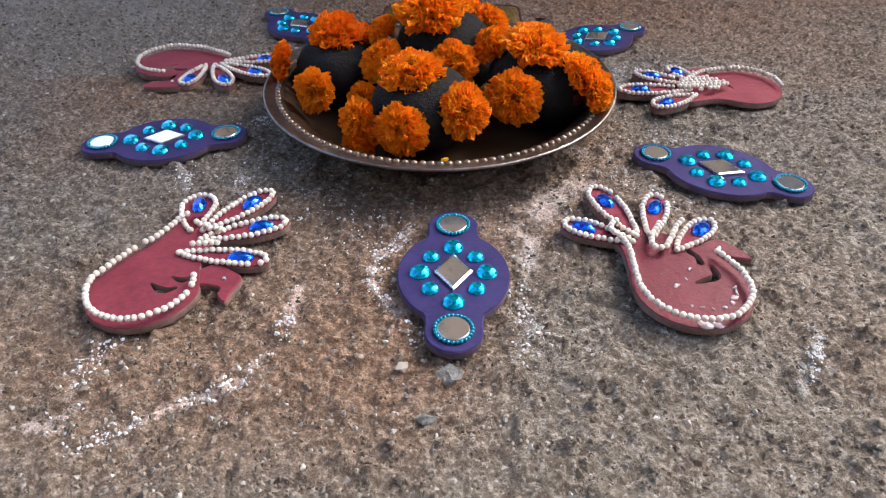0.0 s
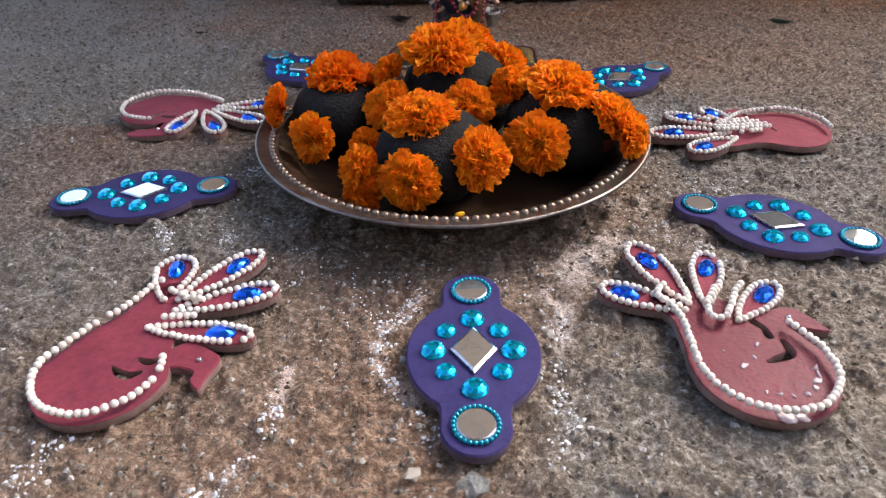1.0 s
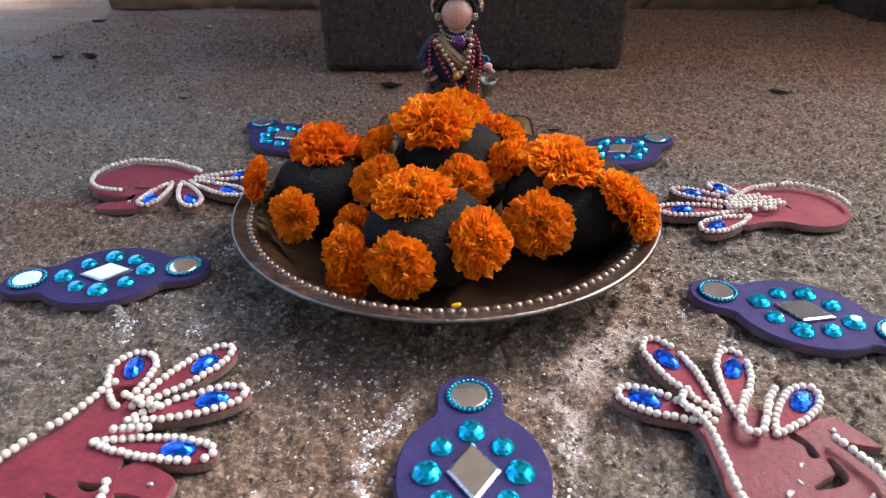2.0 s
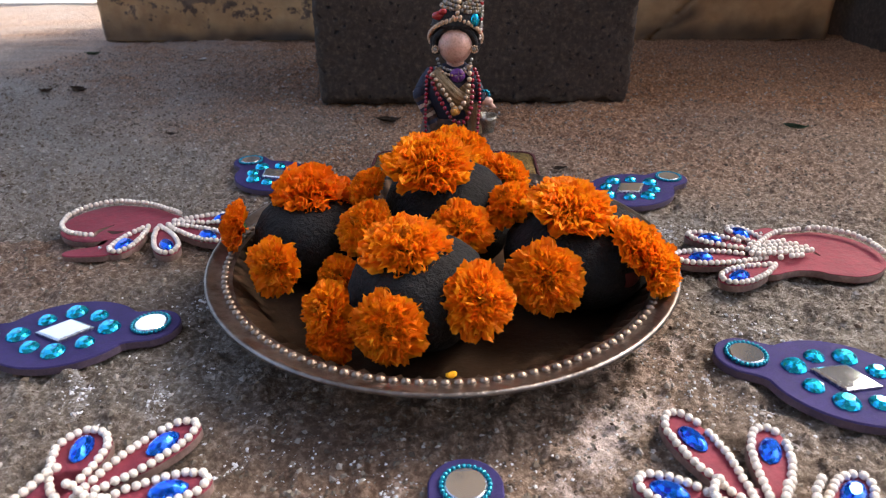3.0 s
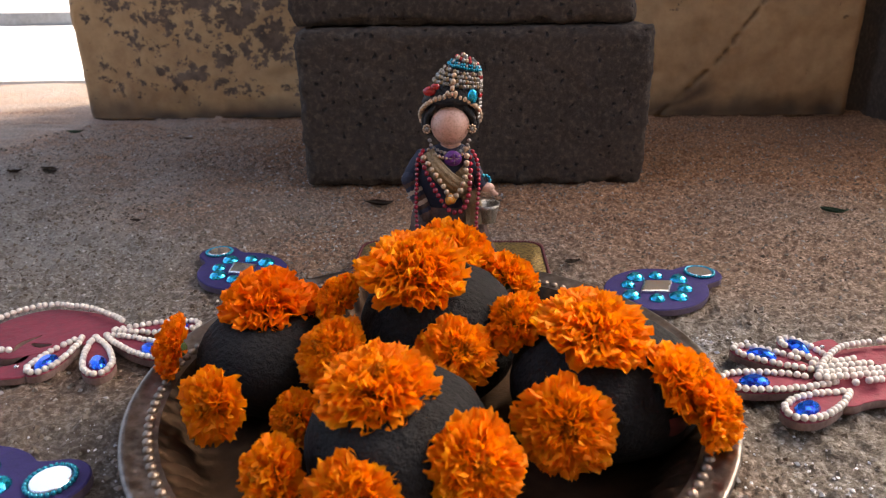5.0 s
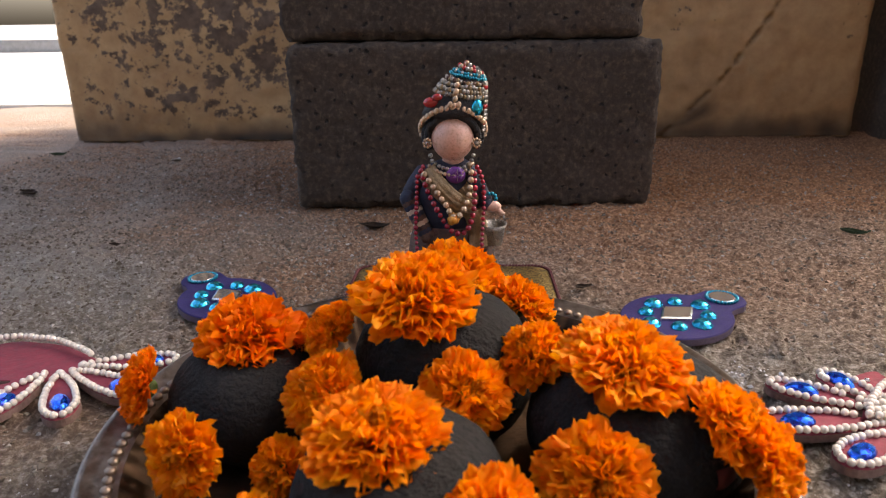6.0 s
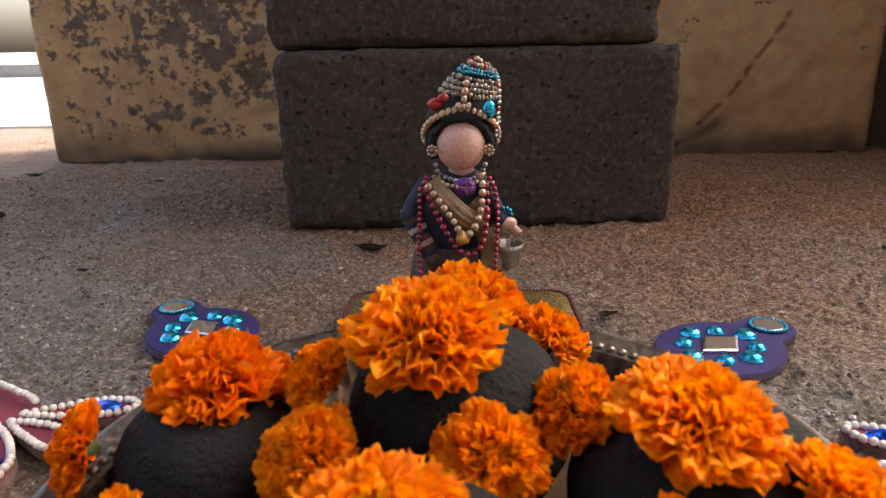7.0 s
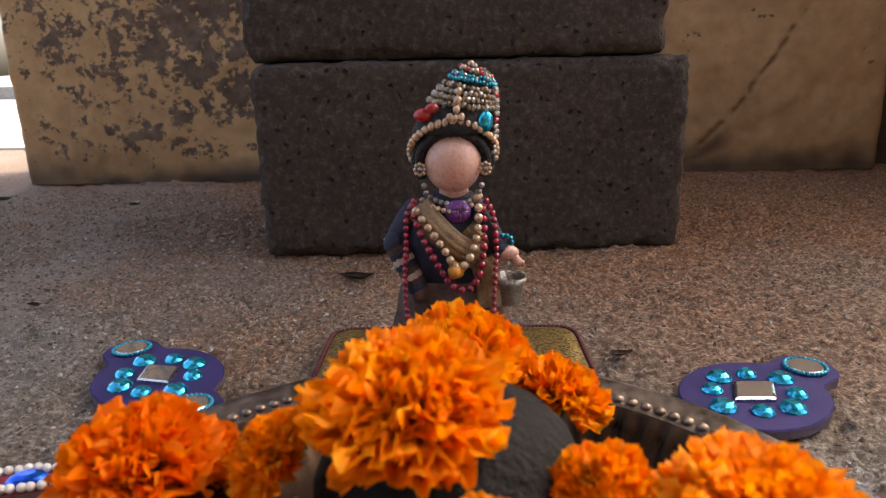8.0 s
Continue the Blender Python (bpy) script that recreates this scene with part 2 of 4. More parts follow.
def part(name, bm, material, parent, label="", smooth=True):
    ob = new(name, mesh_of(name, bm, material, smooth) if isinstance(bm, bmesh.types.BMesh) else bm)
    ob.parent = parent
    return tagged(ob, label)


def solid(name, bm, material, label="", category="", group="", kind="", smooth=True):
    return tagged(new(name, mesh_of(name, bm, material, smooth)), label, category, group, kind)


def lathe(bm, profile, steps, centre=(0, 0, 0), wobble=None, mat=0):
    rings = []
    for k, (r, z) in enumerate(profile):
        ring = []
        for i in range(steps):
            a = 2 * math.pi * i / steps
            dr = wobble(k, a) if wobble else 0
            ring.append(bm.verts.new((centre[0] + (r + dr) * math.cos(a), centre[1] + (r + dr) * math.sin(a), centre[2] + z)))
        rings.append(ring)
    for a, b in zip(rings, rings[1:]):
        for i in range(steps):
            j = (i + 1) % steps
            bm.faces.new((a[i], a[j], b[j], b[i])).material_index = mat
    return rings


def cap(bm, ring, up=True, mat=0):
    bm.faces.new(ring if up else ring[::-1]).material_index = mat


def slab(bm, outline, z0, z1, bevel=0.0008, mats=(0, 1)):
    """A board with that outline (anticlockwise), with a softly broken upper edge; the rim takes the second material."""
    c = Vector((sum(p[0] for p in outline) / len(outline), sum(p[1] for p in outline) / len(outline)))
    n = len(outline)
    ins = []
    for i in range(n):
        a, b = Vector(outline[i - 1]), Vector(outline[(i + 1) % n])
        d = (b - a).normalized()
        ins.append((outline[i][0] - d.y * bevel, outline[i][1] + d.x * bevel))
    low = [bm.verts.new((x, y, z0)) for x, y in outline]
    mid = [bm.verts.new((x, y, z1 - bevel)) for x, y in outline]
    top = [bm.verts.new((x, y, z1)) for x, y in ins]
    for i in range(n):
        j = (i + 1) % n
        bm.faces.new((low[i], low[j], mid[j], mid[i])).material_index = mats[1]
        bm.faces.new((mid[i], mid[j], top[j], top[i])).material_index = mats[0]
    f = bm.faces.new(top)
    f.material_index = mats[0]
    bmesh.ops.triangulate(bm, faces=[f])
    bm.faces.new(low[::-1]).material_index = mats[1]


def ball(bm, centre, r, seg=10, rings=6, mat=0, scale=(1, 1, 1), turn=None):
    m = Matrix.Translation(centre) @ (turn.to_4x4() if turn else Matrix()) @ Matrix.Diagonal((r * scale[0], r * scale[1], r * scale[2], 1))
    before = len(bm.faces)
    bmesh.ops.create_uvsphere(bm, u_segments=seg, v_segments=rings, radius=1, matrix=m)
    bm.faces.ensure_lookup_table()
    for f in bm.faces[before:]:
        f.material_index = mat


def box(bm, x0, x1, y0, y1, z0, z1, mat=0):
    v = [bm.verts.new((x, y, z)) for x in (x0, x1) for y in (y0, y1) for z in (z0, z1)]
    for q in ((0, 1, 3, 2), (4, 6, 7, 5), (0, 4, 5, 1), (2, 3, 7, 6), (0, 2, 6, 4), (1, 5, 7, 3)):
        bm.faces.new([v[i] for i in q]).material_index = mat


def grid_mesh(name, xs, ys, zs, material, attrs):
    """A sheet over the uneven grid xs by ys with heights zs, and named values at its points."""
    nx, ny = len(xs), len(ys)
    co = np.empty((ny, nx, 3), np.float32)
    co[..., 0], co[..., 1], co[..., 2] = xs[None, :], ys[:, None], zs
    i = np.arange(nx * ny).reshape(ny, nx)
    quads = np.stack([i[:-1, :-1], i[:-1, 1:], i[1:, 1:], i[1:, :-1]], -1).reshape(-1, 4)
    me = bpy.data.meshes.new(name)
    me.vertices.add(nx * ny)
    me.vertices.foreach_set("co", co.ravel())
    me.loops.add(quads.size)
    me.loops.foreach_set("vertex_index", quads.ravel().astype(np.int32))
    me.polygons.add(len(quads))
    me.polygons.foreach_set("loop_start", np.arange(0, quads.size, 4, dtype=np.int32))
    me.polygons.foreach_set("use_smooth", np.ones(len(quads), bool))
    me.update(calc_edges=True)
    for key, v in attrs.items():
        me.attributes.new(key, "FLOAT", "POINT").data.foreach_set("value", v.astype(np.float32).ravel())
    me.materials.append(material)
    return me


def value_noise(x, y, cell, seed):
    """Smooth random heights from -1 to 1 over a square lattice."""
    rng = np.random.RandomState(seed)
    table = rng.uniform(-1, 1, (256, 256))
    fx, fy = x / cell, y / cell
    ix, iy = np.floor(fx).astype(int), np.floor(fy).astype(int)
    u, v = fx - ix, fy - iy
    u, v = u * u * (3 - 2 * u), v * v * (3 - 2 * v)
    t = lambda a, b: table[a % 256, b % 256]
    return (t(ix, iy) * (1 - u) + t(ix + 1, iy) * u) * (1 - v) + (t(ix, iy + 1) * (1 - u) + t(ix + 1, iy + 1) * u) * v


def near_line(x, y, pts):
    """Distance to a line through the points."""
    best = np.full(np.broadcast(x, y).shape, 9.0)
    for (ax, ay), (bx, by) in zip(pts, pts[1:]):
        dx, dy = bx - ax, by - ay
        t = np.clip(((x - ax) * dx + (y - ay) * dy) / (dx * dx + dy * dy), 0, 1)
        best = np.minimum(best, np.hypot(x - ax - t * dx, y - ay - t * dy))
    return best


# ---- the setting ----
PLATE_C = (-0.014, 0.421)
# faint strokes of white powder left on the floor: points and half width
STROKES = [
    ([(-0.212, 0.088), (-0.195, 0.089), (-0.201, 0.128), (-0.195, 0.144)], 0.008),
    ([(-0.187, 0.071), (-0.163, 0.090), (-0.142, 0.103), (-0.121, 0.109), (-0.100, 0.142), (-0.097, 0.189)], 0.006),
    ([(-0.032, 0.254), (-0.051, 0.219), (-0.052, 0.194), (-0.034, 0.173), (-0.019, 0.147)], 0.008),
    ([(0.016, 0.127), (0.039, 0.144), (0.042, 0.162), (0.039, 0.185), (0.051, 0.241), (0.033, 0.257)], 0.010),
    ([(-0.218, 0.333), (-0.202, 0.294)], 0.010),
    ([(-0.165, 0.326), (-0.161, 0.294)], 0.006),
    ([(-0.119, 0.259), (-0.103, 0.269)], 0.006),
    ([(0.095, 0.359), (0.119, 0.334), (0.157, 0.282)], 0.016),
    ([(0.146, 0.417), (0.184, 0.373), (0.184, 0.303)], 0.022),
    ([(0.197, 0.168), (0.206, 0.151), (0.181, 0.114)], 0.005),
    ([(0.19, 0.53), (0.15, 0.50), (0.15, 0.46)], 0.014),
    ([(-0.18, 0.44), (-0.165, 0.40)], 0.010),
]


def floor_height(x, y):
    h = 0.0022 * value_noise(x, y, 0.085, 1) + 0.0011 * value_noise(x, y, 0.022, 2)
    h = h + 0.0013 * value_noise(x, y, 0.0105, 3) + 0.0042 * np.clip(value_noise(x, y, 0.0078, 4), 0, 1) + 0.0020 * np.clip(value_noise(x, y, 0.0046, 5), -0.3, 1)
    return h - 0.0030


def build_floor():
    far = lambda a, b, n: np.geomspace(abs(a), abs(b), n) * np.sign(b)
    xs = np.concatenate([far(-0.66, -60, 40)[::-1], np.arange(-0.65, -0.40, 0.0023), np.arange(-0.40, 0.40, 0.0018), np.arange(0.40, 0.6501, 0.0030), far(0.66, 60, 40)])
    ys = np.concatenate([0.0 - far(0.02, 60, 40)[::-1], np.arange(0.0, 0.55, 0.0018), np.arange(0.55, 0.90, 0.0021), np.arange(0.90, 1.36, 0.0038), 1.36 + far(0.02, 60, 40)])
    x, y = xs[None, :], ys[:, None]
    x, y = np.broadcast_arrays(x, y)
    z = floor_height(x, y)
    powder = np.zeros(x.shape)
    for pts, w in STROKES:
        powder = np.maximum(powder, np.exp(-((near_line(x, y, pts) / w) ** 2)))
    ring = np.hypot(x - PLATE_C[0], y - PLATE_C[1] + 0.01)
    halo = np.exp(-(((ring - 0.155) / 0.028) ** 2)) * np.clip(0.30 - (y - 0.36) * 1.4 + 0.75 * np.clip((x - 0.02) / 0.06, 0, 1), 0, 1) * (0.35 + 0.65 * np.clip((x + 0.02) / 0.08, 0, 1))
    patchy = 0.55 + 0.45 * value_noise(x, y, 0.03, 9)
    powder = np.maximum(powder * 0.45, halo * 0.50) * patchy
    powder = powder - 0.12 + 0.05 * value_noise(x, y, 0.2, 8)
    # soil thins out on the left, imitating the grey daylight from the opening
    soil = np.clip((y - 0.52) / 0.35 + 0.45 * value_noise(x, y, 0.16, 6) - np.clip(-x - 0.10, 0, 1) * 2.0, 0, 0.95)
    soil = np.maximum(soil, 0.6 * np.clip(value_noise(x + 0.3, y, 0.13, 7), 0, 1) * (y < 0.5))
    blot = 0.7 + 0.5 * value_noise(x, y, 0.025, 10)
    # the plate's shade on the floor, painted before it and to its left
    plate_shade = np.exp(-(((x + 0.075) / 0.085) ** 2) - ((y - 0.272) / 0.042) ** 2) + 0.8 * np.exp(-(((x + 0.215) / 0.05) ** 2) - ((y - 0.415) / 0.05) ** 2)
    plate_shade = np.clip(plate_shade * blot * 0.62, 0, 0.6)
    # daylight from the open side, painted as a paler floor on the left
    opening_light = np.clip((-0.12 - x) / 0.30, 0, 1) * np.clip((y - 0.45) / 0.2, 0, 1) * (0.46 + 0.25 * value_noise(x, y, 0.06, 11) + 0.2 * value_noise(x, y * 2.5, 0.02, 12))
    opening_light = np.clip(opening_light, 0, 0.6)
    # away from the porch the ground is plain again
    soil = soil * np.clip(2.2 - np.hypot(x, y - 0.6), 0, 1)
    me = grid_mesh("floor", xs, ys, z, FLOOR, {"powder": powder, "soil": soil, "plate_shade": plate_shade, "opening_light": opening_light})
    return tagged(new("floor", me), "rough brown cement floor with grit and white powder traces", "floor", kind="structure")


build_floor()


def build_wall():
    """The peeling plaster wall, its face a fine sheet with a real crack; x runs along the wall."""
    xs, zs = np.arange(0, 1.3601, 0.004), np.concatenate([np.arange(0, 0.5, 0.004), np.linspace(0.5, 2.6, 30)])
    x, z = np.broadcast_arrays(xs[None, :], zs[:, None])
    crack = near_line(x, z, [(1.036, 0.0), (1.056, 0.022), (1.081, 0.045), (1.121, 0.085), (1.136, 0.106), (1.161, 0.145), (1.186, 0.182), (1.226, 0.25)])
    crack = crack + 0.005 * value_noise(x, z, 0.012, 21)
    depth = 0.003 * value_noise(x, z, 0.06, 22) + 0.0015 * value_noise(x, z, 0.015, 23) - 0.006 * np.clip(1 - crack / 0.0022, 0, 1)
    depth = depth - np.clip(0.012 - x, 0, 1) ** 2 * 60 - np.clip(x - 1.348, 0, 1) ** 2 * 60
    # darker below an uneven line along the foot
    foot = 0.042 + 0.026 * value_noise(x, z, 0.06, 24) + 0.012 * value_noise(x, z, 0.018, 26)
    darkening = np.clip(1.2 * (1.0 - z / np.maximum(foot, 0.004)), 0, 1) * (0.8 + 0.2 * value_noise(x, z, 0.03, 27))
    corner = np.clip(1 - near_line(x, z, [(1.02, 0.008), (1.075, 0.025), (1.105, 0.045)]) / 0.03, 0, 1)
    # joins foot band, corner stain and the crack's inner shade, painted as colour
    darkening = np.maximum.reduce([darkening, corner * 0.8, np.clip(1 - crack / 0.0026, 0, 1) * 0.5])
    peel = 0.10 * np.exp(-(((x - 0.30) / 0.30) ** 2)) * np.clip((z - 0.015) / 0.05, 0, 1) + 0.04 * np.clip(z / 0.2, 0, 1) - 0.05 + 0.05 * value_noise(x, z, 0.07, 25)
    peel = peel - 0.05 * (x > 0.75)
    me = grid_mesh("plaster_face", xs, zs, depth, WALL, {"peel": peel, "darkening": darkening})
    wall = thing("wall_back", "ochre plaster wall, peeling and cracked, darker foot", "wall", kind="structure")
    wall.matrix_world = pose(-0.676, 1.343, 0, 90, 0, -1.6)
    part("plaster_face", me, None, wall)
    bm = bmesh.new()
    box(bm, 0.004, 1.356, -0.02, 2.6, -0.30, -0.012)
    part("masonry", bm, WALL, wall, smooth=False)


build_wall()


def rough_block(w, d, h, r, seed):
    """A cast block with broken arrises and an uneven face, standing on z = 0."""
    step = 0.0045
    bm = bmesh.new()
    n = [max(2, int(s / step)) for s in (w, d, h)]
    size = (w, d, h)
    for ax in range(3):
        u, v = (ax + 1) % 3, (ax + 2) % 3
        for side in (0, 1):
            grid = {}
            for i in range(n[u] + 1):
                for j in range(n[v] + 1):
                    p = [0, 0, 0]
                    p[ax], p[u], p[v] = side * size[ax], size[u] * i / n[u], size[v] * j / n[v]
                    grid[i, j] = bm.verts.new(p)
            for i in range(n[u]):
                for j in range(n[v]):
                    q = (grid[i, j], grid[i + 1, j], grid[i + 1, j + 1], grid[i, j + 1])
                    bm.faces.new(q if side else q[::-1])
    bmesh.ops.remove_doubles(bm, verts=bm.verts, dist=0.0005)
    off = Vector((seed * 3.1, seed * 1.7, 0))
    for v in bm.verts:
        inner = Vector([min(max(c, r), s - r) for c, s in zip(v.co, size)])
        away = v.co - inner
        if away.length > 1e-6:
            wear = r * (1 + 0.45 * noise.noise((v.co + off) * 45))
            v.co = inner + away.normalized() * min(away.length, wear if sum(abs(c) > r * 0.3 for c in away) > 1 else r)
            nrm = away.normalized()
            v.co += nrm * (0.0014 * noise.noise((v.co + off) * 55) + 0.0024 * noise.noise((v.co + off) * 150))
    bmesh.ops.translate(bm, vec=(-w / 2, 0, 0), verts=bm.verts)
    return bm


for w, d, h, r, x, y, z, turn in ((0.396, 0.20, 0.178, 0.012, 0.0205, 0.879, -0.001, 0.2), (0.378, 0.20, 0.185, 0.012, 0.007, 0.886, 0.1785, -0.6)):
    ob = solid("concrete_block", rough_block(w, d, h, r, z * 9 + 1), BLOCK, "dark grey porous concrete block, one of a stack of two", "block", "stacked concrete blocks")
    ob.matrix_world = pose(x, y, z, 0, 0, turn)

# a dark pillar beyond the wall's other end; unseen height added to block sun
bm = bmesh.new()
box(bm, 0.722, 0.88, 1.185, 1.55, -0.02, 2.6)
bmesh.ops.bevel(bm, geom=bm.edges[:], offset=0.008, segments=2, affect="EDGES")
solid("pillar", bm, BLOCK, "dark cement pillar beside the plaster wall", "pillar", kind="structure", smooth=False)

# the roof over the place, out of view; its edges are set to shape sky light
bm = bmesh.new()
box(bm, -0.42, 0.80, -1.6, 1.6, 2.6, 2.75)
tagged(solid("ceiling", bm, CEILING, "stained limewashed roof slab, out of view, sized to shape the light", "ceiling", kind="structure", smooth=False))

# an added parapet beside the pillar, out of view, keeps low light off the floor
bm = bmesh.new()
box(bm, 0.93, 1.08, 0.45, 1.6, -0.02, 0.50)
solid("light_block_side", bm, DIM_WALL, "added dull brown parapet, out of view, blocks low light", "wall", kind="structure", smooth=False)

# an added wall closes the porch behind the camera, keeping light off the block's front
bm = bmesh.new()
box(bm, -2.6, 1.9, -1.6, -1.4, -0.02, 2.75)
tagged(solid("light_block_front", bm, DIM_WALL, "added dull brown wall behind the camera, blocks light", "wall", kind="structure", smooth=False))

# beyond the open side: a paved yard, daylight glare in its pale colour, low grey kerb
bm = bmesh.new()
box(bm, -40, -0.72, 1.88, 60, -0.06, 0.004)
tagged(solid("pavement", bm, PALE, "cement yard outside, daylight glare put into its pale colour", "pavement", kind="structure", smooth=False))
bm = bmesh.new()
box(bm, -8, -1.2, 5.0, 5.3, 0.0, 0.09)
bmesh.ops.bevel(bm, geom=bm.edges[:], offset=0.012, segments=2, affect="EDGES")
tagged(solid("kerb", bm, RAIL, "low weathered grey kerb across the yard", "kerb", kind="structure", smooth=False))

# ---- the plate with its pots and flowers ----
def build_plate():
    plate = thing("metal_plate", "round tarnished copper plate with studded rim", "plate", pose(PLATE_C[0], PLATE_C[1], 0.0))
    flute = lambda k, a: (0.0, 0.0, 0.0, 0.0, 0.0016, 0.0026, 0.0028, 0.0020, 0.0)[k] * (abs(math.sin(42 * a)) * 2 - 1.2)
    inside = [(0.0005, 0.0065), (0.06, 0.0065), (0.105, 0.007), (0.114, 0.009), (0.119, 0.0135), (0.1225, 0.0175), (0.126, 0.0220), (0.129, 0.0262), (0.132, 0.0285),
              (0.140, 0.0302), (0.1445, 0.0312), (0.1465, 0.0322), (0.148, 0.0318), (0.1482, 0.0303), (0.1465, 0.0295)]
    outside = [(0.140, 0.0285), (0.132, 0.0265), (0.126, 0.020), (0.120, 0.0115), (0.114, 0.0065), (0.106, 0.0045), (0.06, 0.004), (0.0005, 0.004)]
    bm = bmesh.new()
    lathe(bm, outside[::-1][:-1] + [(0.1315, 0.0262)], 96)
    for f in bm.faces:
        f.normal_flip()
    lathe(bm, inside[:9], 336, wobble=flute)
    part("dish", bm, PLATE, plate)
    bm = bmesh.new()
    lathe(bm, inside[8:] + outside[:2], 200)
    part("rim", bm, RIM, plate, "worn silvery rim with a rolled edge")
    bm = bmesh.new()
    bmesh.ops.create_uvsphere(bm, u_segments=8, v_segments=6, radius=1)
    stud = mesh_of("stud", bm, STUD)
    for i in range(138):
        a = 2 * math.pi * i / 138
        ob = part("stud", stud, None, plate)
        ob.matrix_local = pose(0.1362 * math.cos(a), 0.1362 * math.sin(a), 0.0295, 0, 0, math.degrees(a)) @ Matrix.Diagonal((0.0025, 0.0026, 0.0020, 1))


build_plate()


def build_pot(x, y, r, h, lean, seed):
    pot = thing("clay_pot", "small round black clay pot with a flower-covered mouth", "pot", pose(x, y, 0.0075, lean, 0, seed * 40), "clay pots on the plate")
    k = lambda s, t: (r * s, h * t)
    profile = [k(0.01, 0), k(0.50, 0), k(0.66, 0.03), k(0.86, 0.18), k(0.98, 0.36), k(1.0, 0.50), k(0.96, 0.64), k(0.85, 0.78), k(0.66, 0.90), k(0.46, 0.955), k(0.38, 0.97),
               k(0.38, 0.99), k(0.41, 1.0), k(0.38, 1.0), k(0.33, 0.97), k(0.32, 0.92), k(0.70, 0.7), k(0.8, 0.4), k(0.5, 0.08), k(0.01, 0.06)]
    bm = bmesh.new()
    lathe(bm, profile, 44, wobble=lambda i, a: 0.0022 * noise.noise(Vector((1.6 * math.cos(a), 1.6 * math.sin(a), i * 0.22 + seed * 5))) + 0.0007 * noise.noise(Vector((6 * math.cos(a), 6 * math.sin(a), i * 0.9 + seed * 5))))
    bmesh.ops.recalc_face_normals(bm, faces=bm.faces)
    part("body", bm, CLAY, pot)
    # a smear of red powder, lying on the belly towards the front
    bm = bmesh.new()
    grid = []
    for i in range(7):
        row = []
        for j in range(7):
            a, t = radians(-90 - seed * 40 + 15 * (i / 6 - 0.5) + 34), 0.50 + 0.17 * (j / 6 - 0.5)
            rr = r * (1.0 - 0.55 * (t - 0.5) ** 2 * 4) + 0.0004 - 0.0022 * max(0, math.hypot(i / 3 - 1, j / 3 - 1) - 0.8)
            row.append(bm.verts.new((rr * math.cos(a), rr * math.sin(a), h * t)))
        grid.append(row)
    for i in range(6):
        for j in range(6):
            bm.faces.new((grid[i][j], grid[i + 1][j], grid[i + 1][j + 1], grid[i][j + 1]))
    part("powder_mark", bm, KUMKUM, pot, "dull red powder mark")


for n, (x, y, r, h) in enumerate([(-0.026, 0.362, 0.0405, 0.057), (-0.101, 0.439, 0.0390, 0.053), (0.071, 0.408, 0.0465, 0.057), (-0.011, 0.449, 0.0445, 0.070), (-0.004, 0.514, 0.0300, 0.056)]):
    build_pot(x, y, r, h, 0, n)


def marigold_meshes(seed, count, heart, broad):
    """Ruffled petals in a dense half ball of radius 1 about +z, and the green cup below it."""
    rng = random.Random(seed)
    bm = bmesh.new()
    for i in range(count):
        f = (i + 0.5) / count
        az = i * 2.39996 + rng.uniform(-0.25, 0.25)
        tilt = math.acos(1 - 1.18 * f) + rng.uniform(-0.08, 0.08)
        radius = (0.80 + 0.20 * f) * rng.uniform(0.84, 1.09)
        width = rng.uniform(0.50, 0.74) * (0.50 + 0.5 * f) * broad
        out = Vector((math.sin(tilt) * math.cos(az), math.sin(tilt) * math.sin(az), math.cos(tilt)))
        side = Vector((-math.sin(az), math.cos(az), 0))
        twist = rng.uniform(-0.8, 0.8)
        nrm = out.cross(side).normalized()
        side2 = side * math.cos(twist) + nrm * math.sin(twist)
        nrm2 = out.cross(side2).normalized()
        ph, wv, amp, curl = rng.uniform(0, 6.28), rng.uniform(1.8, 3.2), rng.uniform(0.05, 0.11), rng.uniform(-0.04, 0.18)
        rows = []
        for b, t in enumerate((0.30, 0.60, 0.82, 0.94, 1.0)):
            w = width * (0.22, 0.62, 0.98, 1.0, 0.80)[b]
            row = []
            for a in range(9):
                s = a / 4 - 1
                wave = amp * (0.0, 0.35, 0.8, 1.05, 1.2)[b] * math.sin(wv * s * 2.2 + ph)
                edge = 0.028 * math.sin(s * 9 + ph) if b == 4 else 0.0
                p = out * (radius * (t + edge - (0.0, 0.05, 0.12, 0.17, 0.17)[b] * s ** 4)) + side2 * (w * s * 0.5) + nrm2 * (wave + curl * t * t - 0.08 * (1 - t))
                row.append(bm.verts.new(p))
            rows.append(row)
        for r0, r1 in zip(rows, rows[1:]):
            for a in range(8):
                face = bm.faces.new((r0[a], r0[a + 1], r1[a + 1], r1[a]))
                face.material_index = 1 if f < heart else 0
    # no head is quite round: push its outline in and out a little
    for v in bm.verts:
        d = v.co.normalized()
        v.co *= 1 + 0.16 * noise.noise(d * 1.7 + Vector((seed * 2.3, 0, 0))) + 0.07 * noise.noise(d * 4.5 + Vector((0, seed * 1.9, 0)))
    cup = bmesh.new()
    lathe(cup, [(0.02, -0.42), (0.12, -0.40), (0.20, -0.30), (0.25, -0.15), (0.27, 0.0), (0.20, 0.08), (0.02, 0.1)], 14)
    return bm, cup


MARIGOLDS = []
